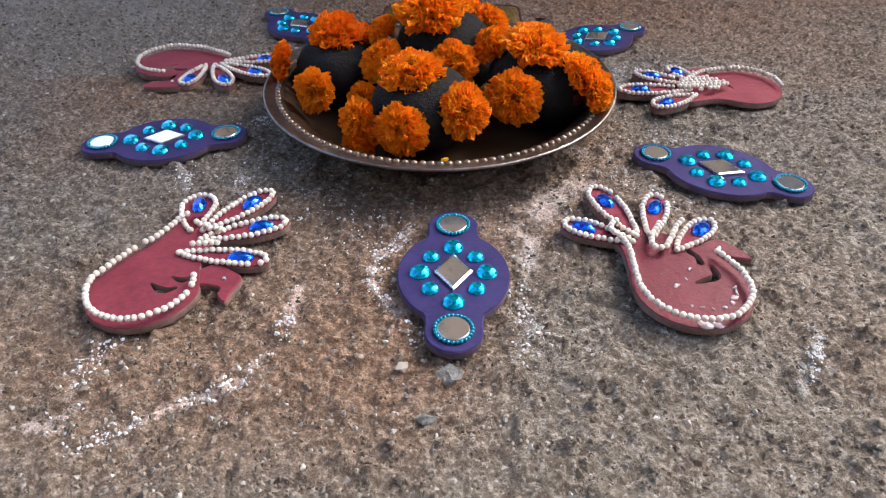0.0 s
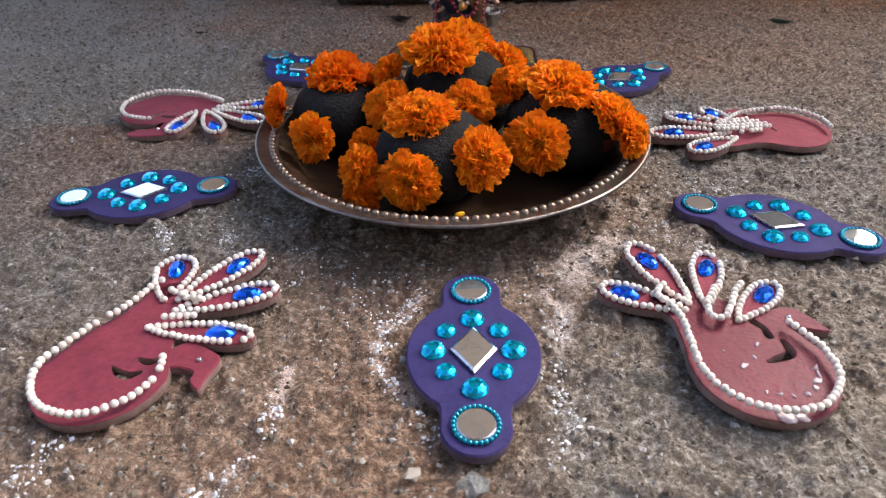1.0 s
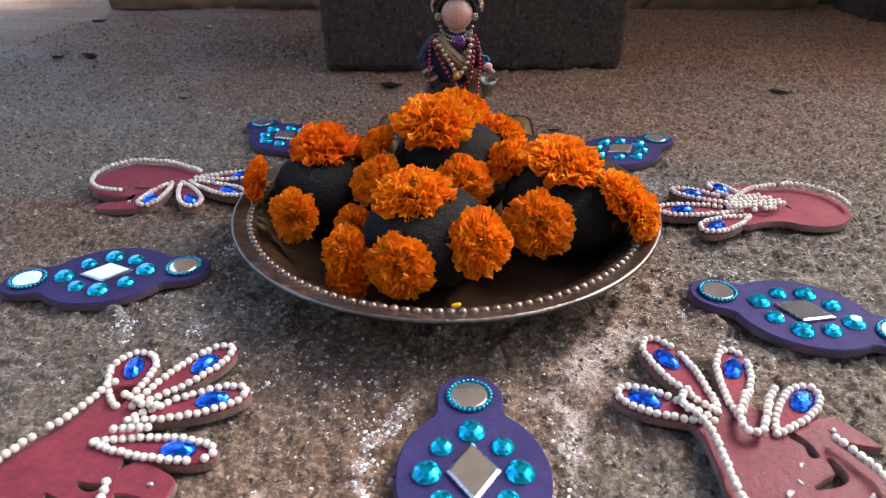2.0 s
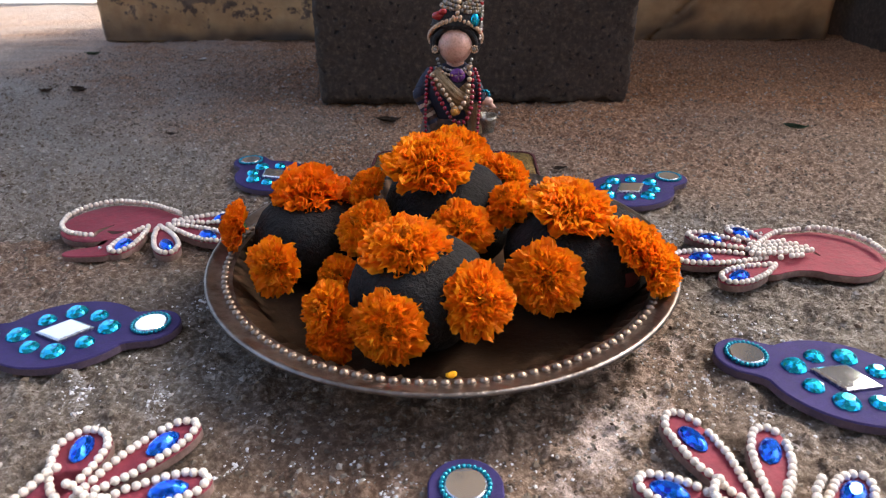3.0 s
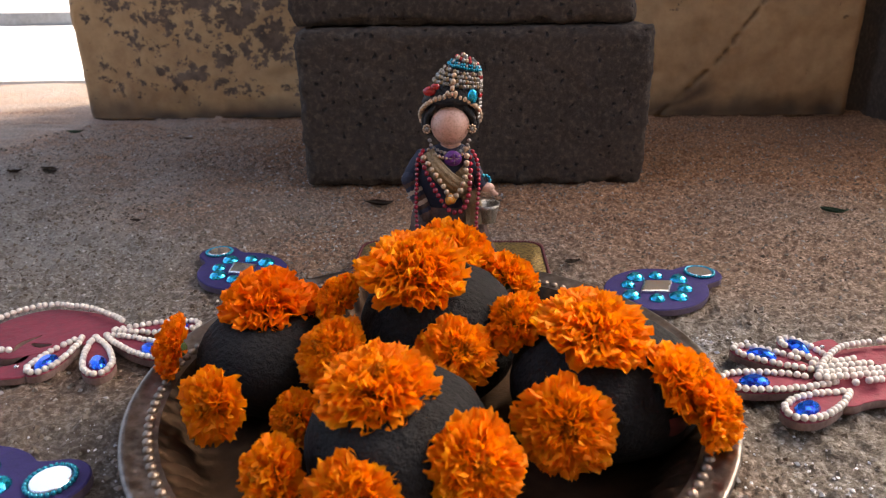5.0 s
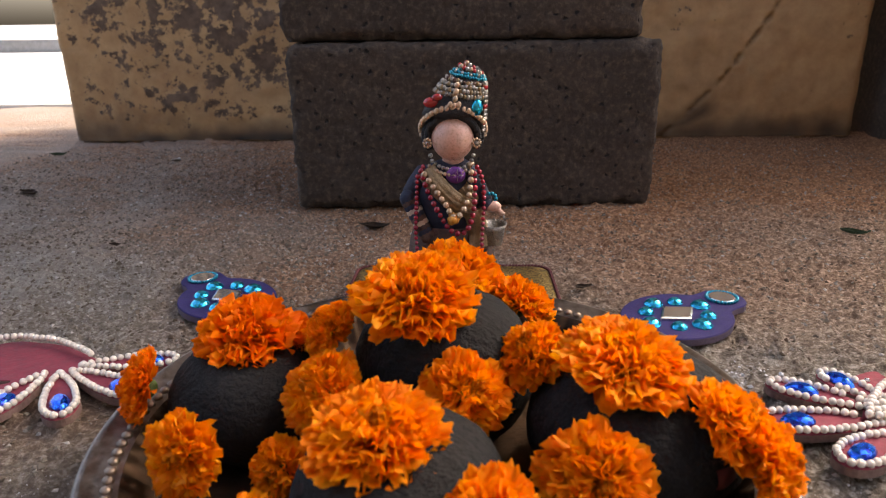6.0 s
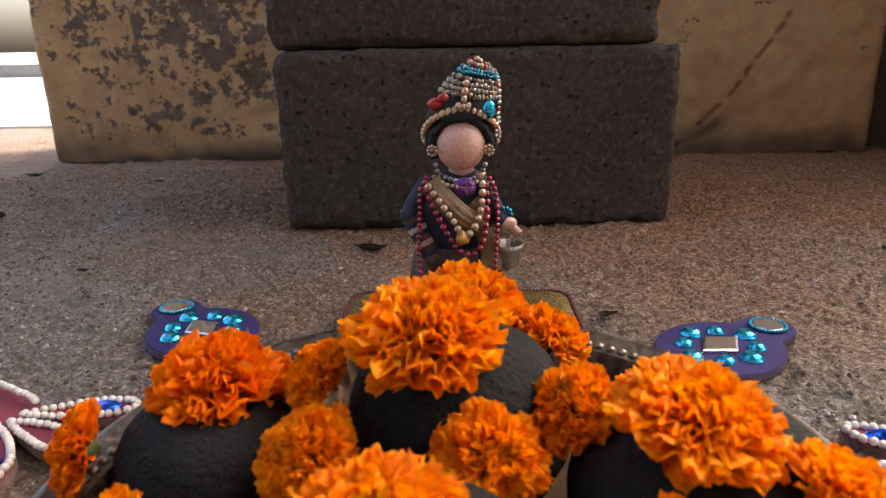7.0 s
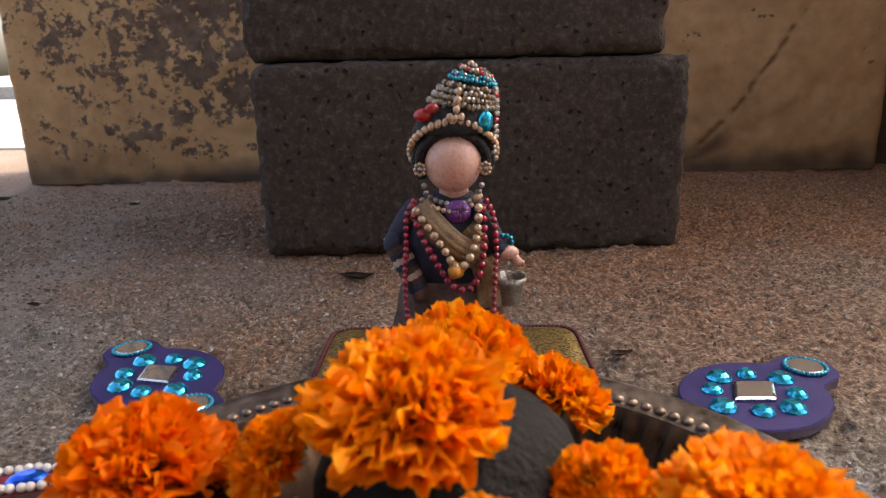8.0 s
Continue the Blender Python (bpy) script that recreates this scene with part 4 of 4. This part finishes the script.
def build_doll():
    mats = [surface("doll_pink_plastic", (0.60, 0.34, 0.25), (0.68, 0.41, 0.31), 60, 0.32),
            surface("doll_black_hair", (0.006, 0.005, 0.005), (0.018, 0.015, 0.014), 200, 0.6, 900, 0.0012),
            surface("doll_navy_cloth", (0.008, 0.010, 0.024), (0.028, 0.030, 0.058), 90, 0.75, 700, 0.0005),
            surface("doll_gold_cloth", (0.20, 0.13, 0.06), (0.40, 0.27, 0.14), 120, 0.45, 500, 0.001, metal=0.3),
            surface("doll_gold_bead", (0.46, 0.30, 0.18), (0.70, 0.50, 0.33), 200, 0.25, metal=0.4),
            surface("doll_red_bead", (0.22, 0.006, 0.02), (0.38, 0.02, 0.04), 200, 0.2, coat=0.6),
            surface("doll_brown_cloth", (0.035, 0.018, 0.014), (0.13, 0.065, 0.045), 140, 0.8, 500, 0.001),
            surface("doll_silver", (0.22, 0.20, 0.17), (0.50, 0.46, 0.40), 200, 0.3, 500, 0.001, metal=0.9),
            AQUA_GEM, surface("doll_red_stone", (0.30, 0.008, 0.012), (0.46, 0.03, 0.03), 200, 0.2, coat=0.6), TEAL_BEAD,
            surface("doll_amber", (0.50, 0.18, 0.015), (0.72, 0.32, 0.04), 200, 0.35), surface("doll_violet", (0.10, 0.02, 0.16), (0.20, 0.05, 0.28), 200, 0.4),
            surface("doll_pale_cloth", (0.42, 0.30, 0.22), (0.60, 0.46, 0.36), 160, 0.7, 500, 0.0008)]
    SKIN, HAIR, NAVY, GOLD, GB, RB, BROWN, SIL, AQ, RED, TEAL, AMBER, VIO, PALE_CLOTH = range(14)
    rng = random.Random(7)
    bm = bmesh.new()

    def oval(profile, mat, sy=1.0, steps=30, fold=0.0):
        """Stacked ovals: centre x, centre y, radius, height."""
        rings = []
        for cx, cy, r, z in profile:
            wave = lambda a: 1 + fold * math.sin(7 * a + z * 90)
            rings.append([bm.verts.new((cx + r * wave(a) * math.cos(a), cy + sy * r * wave(a) * math.sin(a), z)) for a in (2 * math.pi * i / steps for i in range(steps))])
        for a, b in zip(rings, rings[1:]):
            for i in range(steps):
                bm.faces.new((a[i], a[(i + 1) % steps], b[(i + 1) % steps], b[i])).material_index = mat
        cap(bm, rings[-1], mat=mat)
        cap(bm, rings[0], False, mat)

    def strand(points, r, step, mat, swap=None):
        """Beads at even steps along a smooth line of (x, z, y)."""
        for k, (x, z, y) in enumerate(smooth_path(points, step)):
            ball(bm, (x, y, z), r * rng.uniform(0.9, 1.1), 8, 6, swap if swap is not None and k % 4 == 1 else mat)

    def cloth(points, half, mat, pleats=3, depth=0.0012):
        """A pleated band of cloth along (x, z, y), its width upright to the line."""
        line = smooth_path(points, 0.002)
        rows = []
        for i, (x, z, y) in enumerate(line):
            a, b = line[max(0, i - 1)], line[min(len(line) - 1, i + 1)]
            d = Vector((b[0] - a[0], 0, b[1] - a[1])).normalized()
            side = Vector((-d.z, 0, d.x))
            row = []
            for k in range(13):
                u = k / 6 - 1
                p = Vector((x, y, z)) + side * (u * half)
                p.y += 0.0035 * u * u - depth * (0.5 + 0.5 * math.cos(pleats * 2 * math.pi * u / 2 + 0.3 * math.sin(i * 0.5)))
                row.append(bm.verts.new(p))
            row.append(bm.verts.new((x, y + 0.006, z)))
            rows.append(row)
        for r0, r1 in zip(rows, rows[1:]):
            for k in range(14):
                bm.faces.new((r0[k], r0[(k + 1) % 14], r1[(k + 1) % 14], r1[k])).material_index = mat

    # skirt, torso, neck
    oval([(-0.002, 0.002, 0.036, 0.0), (-0.002, 0.002, 0.036, 0.014), (-0.003, 0.002, 0.031, 0.032), (-0.003, 0.001, 0.027, 0.048), (-0.003, 0, 0.024, 0.060)], BROWN, 0.8, fold=0.05)
    oval([(-0.003, 0, 0.0245, 0.056), (-0.004, 0, 0.0245, 0.068), (-0.004, 0, 0.0235, 0.080), (-0.0035, 0, 0.0215, 0.091), (-0.003, 0, 0.0175, 0.0985), (-0.001, 0, 0.009, 0.103)], NAVY, 0.72, fold=0.03)
    oval([(-0.001, -0.001, 0.0075, 0.099), (-0.001, -0.001, 0.0070, 0.110)], SKIN)
    # head with full cheeks, chin; hair as a rounded mass of curls framing it
    body_end = len(bm.verts)
    ball(bm, (-0.001, -0.0045, 0.1225), 0.0146, 32, 22, SKIN, (1.0, 1.0, 1.10))
    ball(bm, (-0.001, 0.0055, 0.1290), 0.0190, 30, 20, HAIR, (1.12, 0.95, 1.02))
    for k in range(46):
        a = radians(-118 + 236 * k / 45)
        lift = 0.5 + 0.5 * math.cos(a)
        for layer in range(2):
            ball(bm, (-0.001 + (0.0172 + 0.0022 * layer) * math.sin(a), -0.0085 + 0.004 * layer - 0.002 * lift + 0.006 * (1 - lift), 0.1235 + (0.0150 + 0.0024 * layer) * math.cos(a) + rng.uniform(-0.0006, 0.0006)), 0.0024, 8, 6, HAIR)
    # round ear studs with a drop below
    for sx, x in ((-1, -0.0178), (1, 0.0152)):
        for k in range(8):
            ball(bm, (x + 0.0024 * math.cos(k * 0.785), -0.0120, 0.1200 + 0.0028 * math.sin(k * 0.785)), 0.0011, 7, 5, GB)
        ball(bm, (x, -0.0120, 0.1200), 0.0018, 8, 6, SIL)
        ball(bm, (x + 0.002 * -sx, -0.0125, 0.1115), 0.0016, 8, 6, SIL)
        ball(bm, (x + 0.003 * -sx, -0.0125, 0.1080), 0.0013, 8, 6, SIL)
    # tall cap leaning to one side, wrapped in glittering bands
    oval([(-0.001, 0.004, 0.0215, 0.138), (0.0005, 0.004, 0.0205, 0.1430), (0.0020, 0.004, 0.0182, 0.1480), (0.0042, 0.004, 0.0155, 0.1530), (0.0062, 0.004, 0.0125, 0.1580), (0.0080, 0.004, 0.0088, 0.1620), (0.0090, 0.004, 0.0045, 0.1645)], HAIR, 0.92)
    for z, cx, r, size, kinds in ((0.1500, 0.0030, 0.0176, 0.0014, (SIL, SIL, GOLD)), (0.1524, 0.0042, 0.0164, 0.0014, (SIL, GOLD, SIL)), (0.1548, 0.0052, 0.0150, 0.0014, (GOLD, SIL, SIL)), (0.1570, 0.0062, 0.0138, 0.0013, (SIL, BROWN, GOLD)),
                                  (0.1596, 0.0072, 0.0120, 0.0011, (TEAL,)), (0.1612, 0.0078, 0.0106, 0.0011, (TEAL, TEAL, SIL)), (0.1632, 0.0086, 0.0078, 0.0014, (GB, RED, SIL)), (0.1648, 0.0090, 0.0042, 0.0015, (GB, SIL, RED))):
        count = int(2 * math.pi * r / (size * 1.75))
        for k in range(count):
            a = 2 * math.pi * k / count
            tilt = 0.0022 * math.cos(a)
            ball(bm, (cx + r * math.cos(a), 0.004 + 0.94 * r * math.sin(a), z - tilt + rng.uniform(-0.0004, 0.0004)), size * rng.uniform(0.85, 1.15), 7, 5, kinds[k % len(kinds)])
    # pearl band over the brow, from ear to ear, with a pearl drop up the cap
    for k in range(23):
        a = radians(-104 + 208 * k / 22)
        ball(bm, (-0.001 + 0.0222 * math.sin(a), 0.002 - 0.0150 * max(0.0, math.cos(a)) ** 0.7, 0.1275 + 0.0160 * math.cos(a)), 0.0021, 10, 7, GB)
    strand([(0.0000, 0.1450, -0.0142), (0.0002, 0.1500, -0.0138), (0.0004, 0.1550, -0.0108), (0.0010, 0.1585, -0.0078)], 0.0019, 0.0036, GB)
    for sx in (-1, 1):
        ball(bm, (sx * 0.0028, -0.0145, 0.1455), 0.0019, 10, 7, GB)
    ball(bm, (-0.0160, -0.0080, 0.1462), 0.0040, 12, 8, RED, (1.3, 0.7, 0.75))
    ball(bm, (-0.0120, -0.0110, 0.1492), 0.0030, 12, 8, RED, (1.2, 0.7, 0.7))
    ball(bm, (0.0146, -0.0100, 0.1428), 0.0048, 12, 8, AQ, (0.9, 0.6, 1.05))
    for dx in (0.0, 0.0024):
        strand([(0.0185 + dx * 0.4, 0.1560, -0.002 + dx), (0.0200 + dx * 0.4, 0.1470, -0.004 + dx), (0.0202 + dx * 0.4, 0.1360, -0.005 + dx), (0.0190 + dx * 0.4, 0.1260, -0.006 + dx)], 0.0014, 0.0026, SIL, RED)
    # the head sits low on the shoulders
    bm.verts.ensure_lookup_table()
    for v in bm.verts[body_end:]:
        tall = max(0.0, v.co.z - 0.141)
        v.co.x = -0.001 + (v.co.x + 0.001) * 0.96 + 0.12 * tall
        v.co.z += 0.22 * tall
        v.co.z = 0.1035 + (v.co.z - 0.1062) * 0.93
    # flared sleeve on one side with its pale lining, the arm in patterned cloth below it
    oval([(-0.0300, -0.006, 0.0064, 0.0800), (-0.0268, -0.005, 0.0070, 0.0860), (-0.0232, -0.003, 0.0068, 0.0925), (-0.0190, -0.001, 0.0060, 0.0990)], NAVY, 0.9, 18)
    oval([(-0.0306, -0.0065, 0.0056, 0.0785), (-0.0302, -0.006, 0.0067, 0.0806)], PALE_CLOTH, 0.9, 18)
    for k in range(10):
        t = k / 9
        ball(bm, (-0.0305 + 0.012 * t, -0.010 - 0.006 * t, 0.0790 - 0.024 * t), 0.0062 - 0.0008 * t, 12, 8, PALE_CLOTH if k in (3, 6) else BROWN if k % 2 else NAVY)
    # the other arm: bangle, hand and a little basket
    for k in range(8):
        t = k / 7
        ball(bm, (0.0120 + 0.0095 * t, -0.004 - 0.008 * t, 0.0930 - 0.017 * t), 0.0060 - 0.0012 * t, 12, 8, NAVY)
    for k in range(10):
        a = 2 * math.pi * k / 10
        ball(bm, (0.0238 + 0.0036 * math.cos(a), -0.0125, 0.0795 + 0.0036 * math.sin(a)), 0.0014, 7, 5, TEAL)
    ball(bm, (0.0250, -0.0130, 0.0745), 0.0050, 12, 8, SKIN, (1.2, 0.8, 0.75))
    for k in range(3):
        ball(bm, (0.0285 + 0.0012 * k, -0.0140, 0.0722 - 0.0012 * k), 0.0019, 8, 6, SKIN, (1.5, 0.9, 0.8))
    lathe(bm, [(0.0066, 0.0480), (0.0086, 0.0590), (0.0098, 0.0625), (0.0082, 0.0615), (0.0056, 0.0500)], 20, (0.0255, -0.012, 0), mat=SIL)
    # pleated gold sash across the chest, and its other end hanging at the side
    cloth([(-0.0185, 0.0985, -0.0125), (-0.0120, 0.0905, -0.0185), (-0.0020, 0.0810, -0.0215), (0.0080, 0.0745, -0.0195), (0.0150, 0.0720, -0.0140)], 0.0068, GOLD, 4)
    cloth([(0.0050, 0.0880, -0.0165), (0.0105, 0.0820, -0.0165), (0.0150, 0.0770, -0.0130)], 0.0045, GOLD, 3)
    cloth([(0.0120, 0.0720, -0.0180), (0.0155, 0.0610, -0.0195), (0.0160, 0.0480, -0.0215)], 0.0065, GOLD, 5)
    # violet brooch with a foil star, blue stone beside it
    ball(bm, (0.0010, -0.0148, 0.0960), 0.0060, 14, 8, VIO, (1.1, 0.5, 0.95))
    for k in range(8):
        a = k * math.pi / 4
        ball(bm, (0.0022 + 0.0024 * math.cos(a), -0.0178, 0.0965 + 0.0024 * math.sin(a)), 0.0016, 6, 4, VIO if k % 2 else SIL, (abs(math.cos(a)) + 0.2, 0.3, abs(math.sin(a)) + 0.2))
    ball(bm, (0.0100, -0.0130, 0.0950), 0.0036, 10, 7, NAVY, (0.7, 0.6, 1.3))
    # strings of beads
    strand([(-0.0150, 0.1035, -0.006), (-0.0090, 0.1010, -0.0125), (-0.001, 0.0995, -0.0150), (0.0070, 0.1010, -0.0125), (0.0115, 0.1045, -0.006)], 0.0014, 0.0028, SIL)
    strand([(-0.0165, 0.1005, -0.008), (-0.0090, 0.0975, -0.0145), (-0.001, 0.0965, -0.0165), (0.0070, 0.0985, -0.0145), (0.0125, 0.1030, -0.008)], 0.0014, 0.0028, GB)
    strand([(-0.0195, 0.0965, -0.0150), (-0.0130, 0.0890, -0.0215), (-0.0055, 0.0790, -0.0250), (0.0000, 0.0705, -0.0255), (0.0060, 0.0745, -0.0250), (0.0100, 0.0850, -0.0205), (0.0110, 0.0980, -0.0145), (0.0095, 0.1065, -0.0095)], 0.0021, 0.0046, GB)
    strand([(-0.0215, 0.0985, -0.0120), (-0.0180, 0.0880, -0.0190), (-0.0105, 0.0740, -0.0235), (-0.0020, 0.0610, -0.0240), (0.0070, 0.0600, -0.0240), (0.0120, 0.0700, -0.0225), (0.0135, 0.0850, -0.0190), (0.0130, 0.0990, -0.0120)], 0.0020, 0.0043, RB)
    strand([(-0.0205, 0.1005, -0.010), (-0.0240, 0.0940, -0.0140), (-0.0245, 0.0800, -0.0185), (-0.0255, 0.0600, -0.0210), (-0.0240, 0.0400, -0.0260)], 0.0016, 0.0033, RB)
    strand([(0.0150, 0.1000, -0.010), (0.0185, 0.0920, -0.0120), (0.0195, 0.0780, -0.0170), (0.0185, 0.0600, -0.0220), (0.0175, 0.0400, -0.0260)], 0.0016, 0.0033, RB)
    for k in range(9):
        ball(bm, (-0.0005 + 0.0030 * math.cos(k * 2.4) * (k / 9), -0.0270 + 0.0005 * k, 0.0690 + 0.0030 * math.sin(k * 2.4) * (k / 9)), 0.0026, 8, 6, AMBER)
    bmesh.ops.recalc_face_normals(bm, faces=bm.faces)
    doll = solid("doll", bm, mats, "small dressed doll with beaded cap and bead strings, brocade seat", "doll")
    doll.matrix_world = pose(-0.0035, 0.600, 0.008, 0, 0, -2)


build_doll()

# ---- loose bits ----
def pebble(bm, x, y, z, r, rng, flat=0.7, sub=1, rough=0.22):
    m = Matrix.Translation((x, y, z)) @ Euler((rng.uniform(-0.4, 0.4), rng.uniform(-0.4, 0.4), rng.uniform(0, 6.28))).to_matrix().to_4x4() @ Matrix.Diagonal((r * rng.uniform(0.8, 1.3), r * rng.uniform(0.7, 1.1), r * flat, 1))
    made = bmesh.ops.create_icosphere(bm, subdivisions=sub, radius=1, matrix=m)
    for v in made["verts"]:
        v.co += Vector((rng.uniform(-1, 1), rng.uniform(-1, 1), rng.uniform(-1, 1))) * r * rough


def scatter(name, places, material, label, category):
    """Many tiny grains, each a bent octahedron, in one mesh."""
    rng = np.random.RandomState(len(places))
    base = np.array([(1, 0, 0), (-1, 0, 0), (0, 1, 0), (0, -1, 0), (0, 0, 1), (0, 0, -1)], float)
    tris = np.array([(0, 2, 4), (2, 1, 4), (1, 3, 4), (3, 0, 4), (2, 0, 5), (1, 2, 5), (3, 1, 5), (0, 3, 5)])
    at = np.array(places)
    n, r = len(at), at[:, 3][:, None, None]
    p = base[None] * rng.uniform(0.7, 1.25, (n, 6, 3)) * r * (1, 1, 0.75) + rng.uniform(-0.3, 0.3, (n, 6, 3)) * r
    a = rng.uniform(0, 6.28, n)[:, None]
    c, s = np.cos(a), np.sin(a)
    verts = np.stack([p[..., 0] * c - p[..., 1] * s + at[:, 0:1], p[..., 0] * s + p[..., 1] * c + at[:, 1:2], p[..., 2] + at[:, 2:3]], -1)
    faces = (tris[None] + 6 * np.arange(n)[:, None, None]).reshape(-1, 3)
    me = bpy.data.meshes.new(name)
    me.from_pydata(verts.reshape(-1, 3).tolist(), [], faces.tolist())
    me.materials.append(material)
    return tagged(new(name, me), label, category, kind="stuff")


rng = np.random.RandomState(3)
n = 105000
px, py = rng.uniform(-0.62, 0.62, n), 0.0 + rng.uniform(0, 1, n) ** 1.8 * 1.25
pr = 0.00050 + 0.0017 * rng.uniform(0, 1, n) ** 4
# coarser crumbs lie thicker on the paler side towards the opening
n = 16000
px, py = np.concatenate([px, -0.08 - 0.60 * rng.uniform(0, 1, n)]), np.concatenate([py, 0.50 + 0.75 * rng.uniform(0, 1, n)])
pr = np.concatenate([pr, 0.0007 + 0.0018 * rng.uniform(0, 1, n) ** 3])
pz = floor_height(px, py) + pr * 0.1
scatter("floor_grit", list(zip(px, py, pz, pr)), GRIT, "loose grit over the rough floor", "grit")
grains = []
for pts, w in STROKES:
    for (ax, ay), (bx, by) in zip(pts, pts[1:]):
        for _ in range(int(math.dist((ax, ay), (bx, by)) * (3400 if w < 0.013 else 2000))):
            t = rng.uniform()
            if value_noise(np.array(ax + (bx - ax) * t), np.array(ay + (by - ay) * t), 0.014, 31) < -0.15:
                continue
            grains.append((ax + (bx - ax) * t + rng.normal() * w * 0.5, ay + (by - ay) * t + rng.normal() * w * 0.5, 0.00035 + 0.0012 * rng.uniform() ** 4))
for _ in range(900):
    a, r = rng.uniform(math.pi, 2 * math.pi), 0.15 + abs(rng.normal()) * 0.035
    grains.append((PLATE_C[0] + r * math.cos(a), PLATE_C[1] + r * math.sin(a), 0.0003 + 0.0008 * rng.uniform() ** 3))
gx, gy, gr = (np.array(v) for v in zip(*grains))
scatter("rangoli_powder", list(zip(gx, gy, floor_height(gx, gy) + gr * 0.4, gr)), POWDER, "scattered white powder grains on the floor", "powder")

rnd = random.Random(12)
for x, y, r, name, m, label in (
    (-0.0032, 0.1204, 0.0085, "stone", STONE, "grey stone chip lying on the floor"), (-0.0142, 0.0918, 0.0055, "stone", STONE, "pale grey stone flush with the floor"),
    (-0.0290, 0.1264, 0.0040, "stone", GRIT, "small dull pebble on the floor"), (0.1074, 0.2155, 0.0036, "stone", STONE, "small dull pebble on the floor"),
    (0.1873, 0.1295, 0.0034, "stone", STONE, "small dull pebble on the floor"), (-0.4254, 1.1635, 0.0090, "paint_flake", POWDER, "white flake fallen from the wall"),
    (-0.4609, 1.1798, 0.0060, "paint_flake", POWDER, "white flake fallen from the wall"), (0.0405, 0.2199, 0.0030, "stone", GRIT, "small dull pebble on the floor")):
    bm = bmesh.new()
    pebble(bm, 0, 0, 0, r, rnd, 0.45 if name == "stone" else 0.15, 1)
    ob = solid(name, bm, m, label, "stone" if name == "stone" else "flake", smooth=False)
    ob.location = (x, y, float(floor_height(np.array(x), np.array(y))) + (r * 0.25 if name == "stone" else 0.0022))


def dry_leaf(x, y, length, turn, material, label):
    bm = bmesh.new()
    rows = []
    for i in range(9):
        t = i / 8
        w = length * 0.20 * math.sin(math.pi * min(0.97, t + 0.03)) + 0.0006
        lift = 0.18 * length * (abs(2 * t - 1) ** 2)
        rows.append([bm.verts.new((length * (t - 0.5), s * w + 0.08 * length * math.sin(t * 5), lift + abs(s) * w * 0.7 + 0.001)) for s in (-1, 0, 1)])
    for a, b in zip(rows, rows[1:]):
        for k in range(2):
            bm.faces.new((a[k], b[k], b[k + 1], a[k + 1]))
    bmesh.ops.solidify(bm, geom=bm.faces[:], thickness=0.0005)
    ob = solid("fallen_leaf", bm, material, label, "leaf")
    ob.matrix_world = pose(x, y, float(floor_height(np.array(x), np.array(y))) + 0.0006, 0, 0, turn)


dry_leaf(-0.083, 0.809, 0.030, 6, DRY_LEAF, "curled dry brown leaf on the floor")
dry_leaf(-0.534, 0.967, 0.030, -12, DRY_LEAF, "dark shrivelled leaf on the floor")
dry_leaf(-0.575, 0.957, 0.018, 40, DRY_LEAF, "dark shrivelled leaf on the floor")
dry_leaf(-0.627, 1.201, 0.026, 20, GREEN_LEAF, "dull green leaf on the floor")
dry_leaf(-0.322, 0.750, 0.012, 0, DRY_LEAF, "dark leaf scrap on the floor")
dry_leaf(0.380, 0.769, 0.026, -15, GREEN_LEAF, "dull green leaf on the floor")
dry_leaf(0.094, 0.629, 0.014, 25, DRY_LEAF, "dark dry scrap beside the brocade seat")
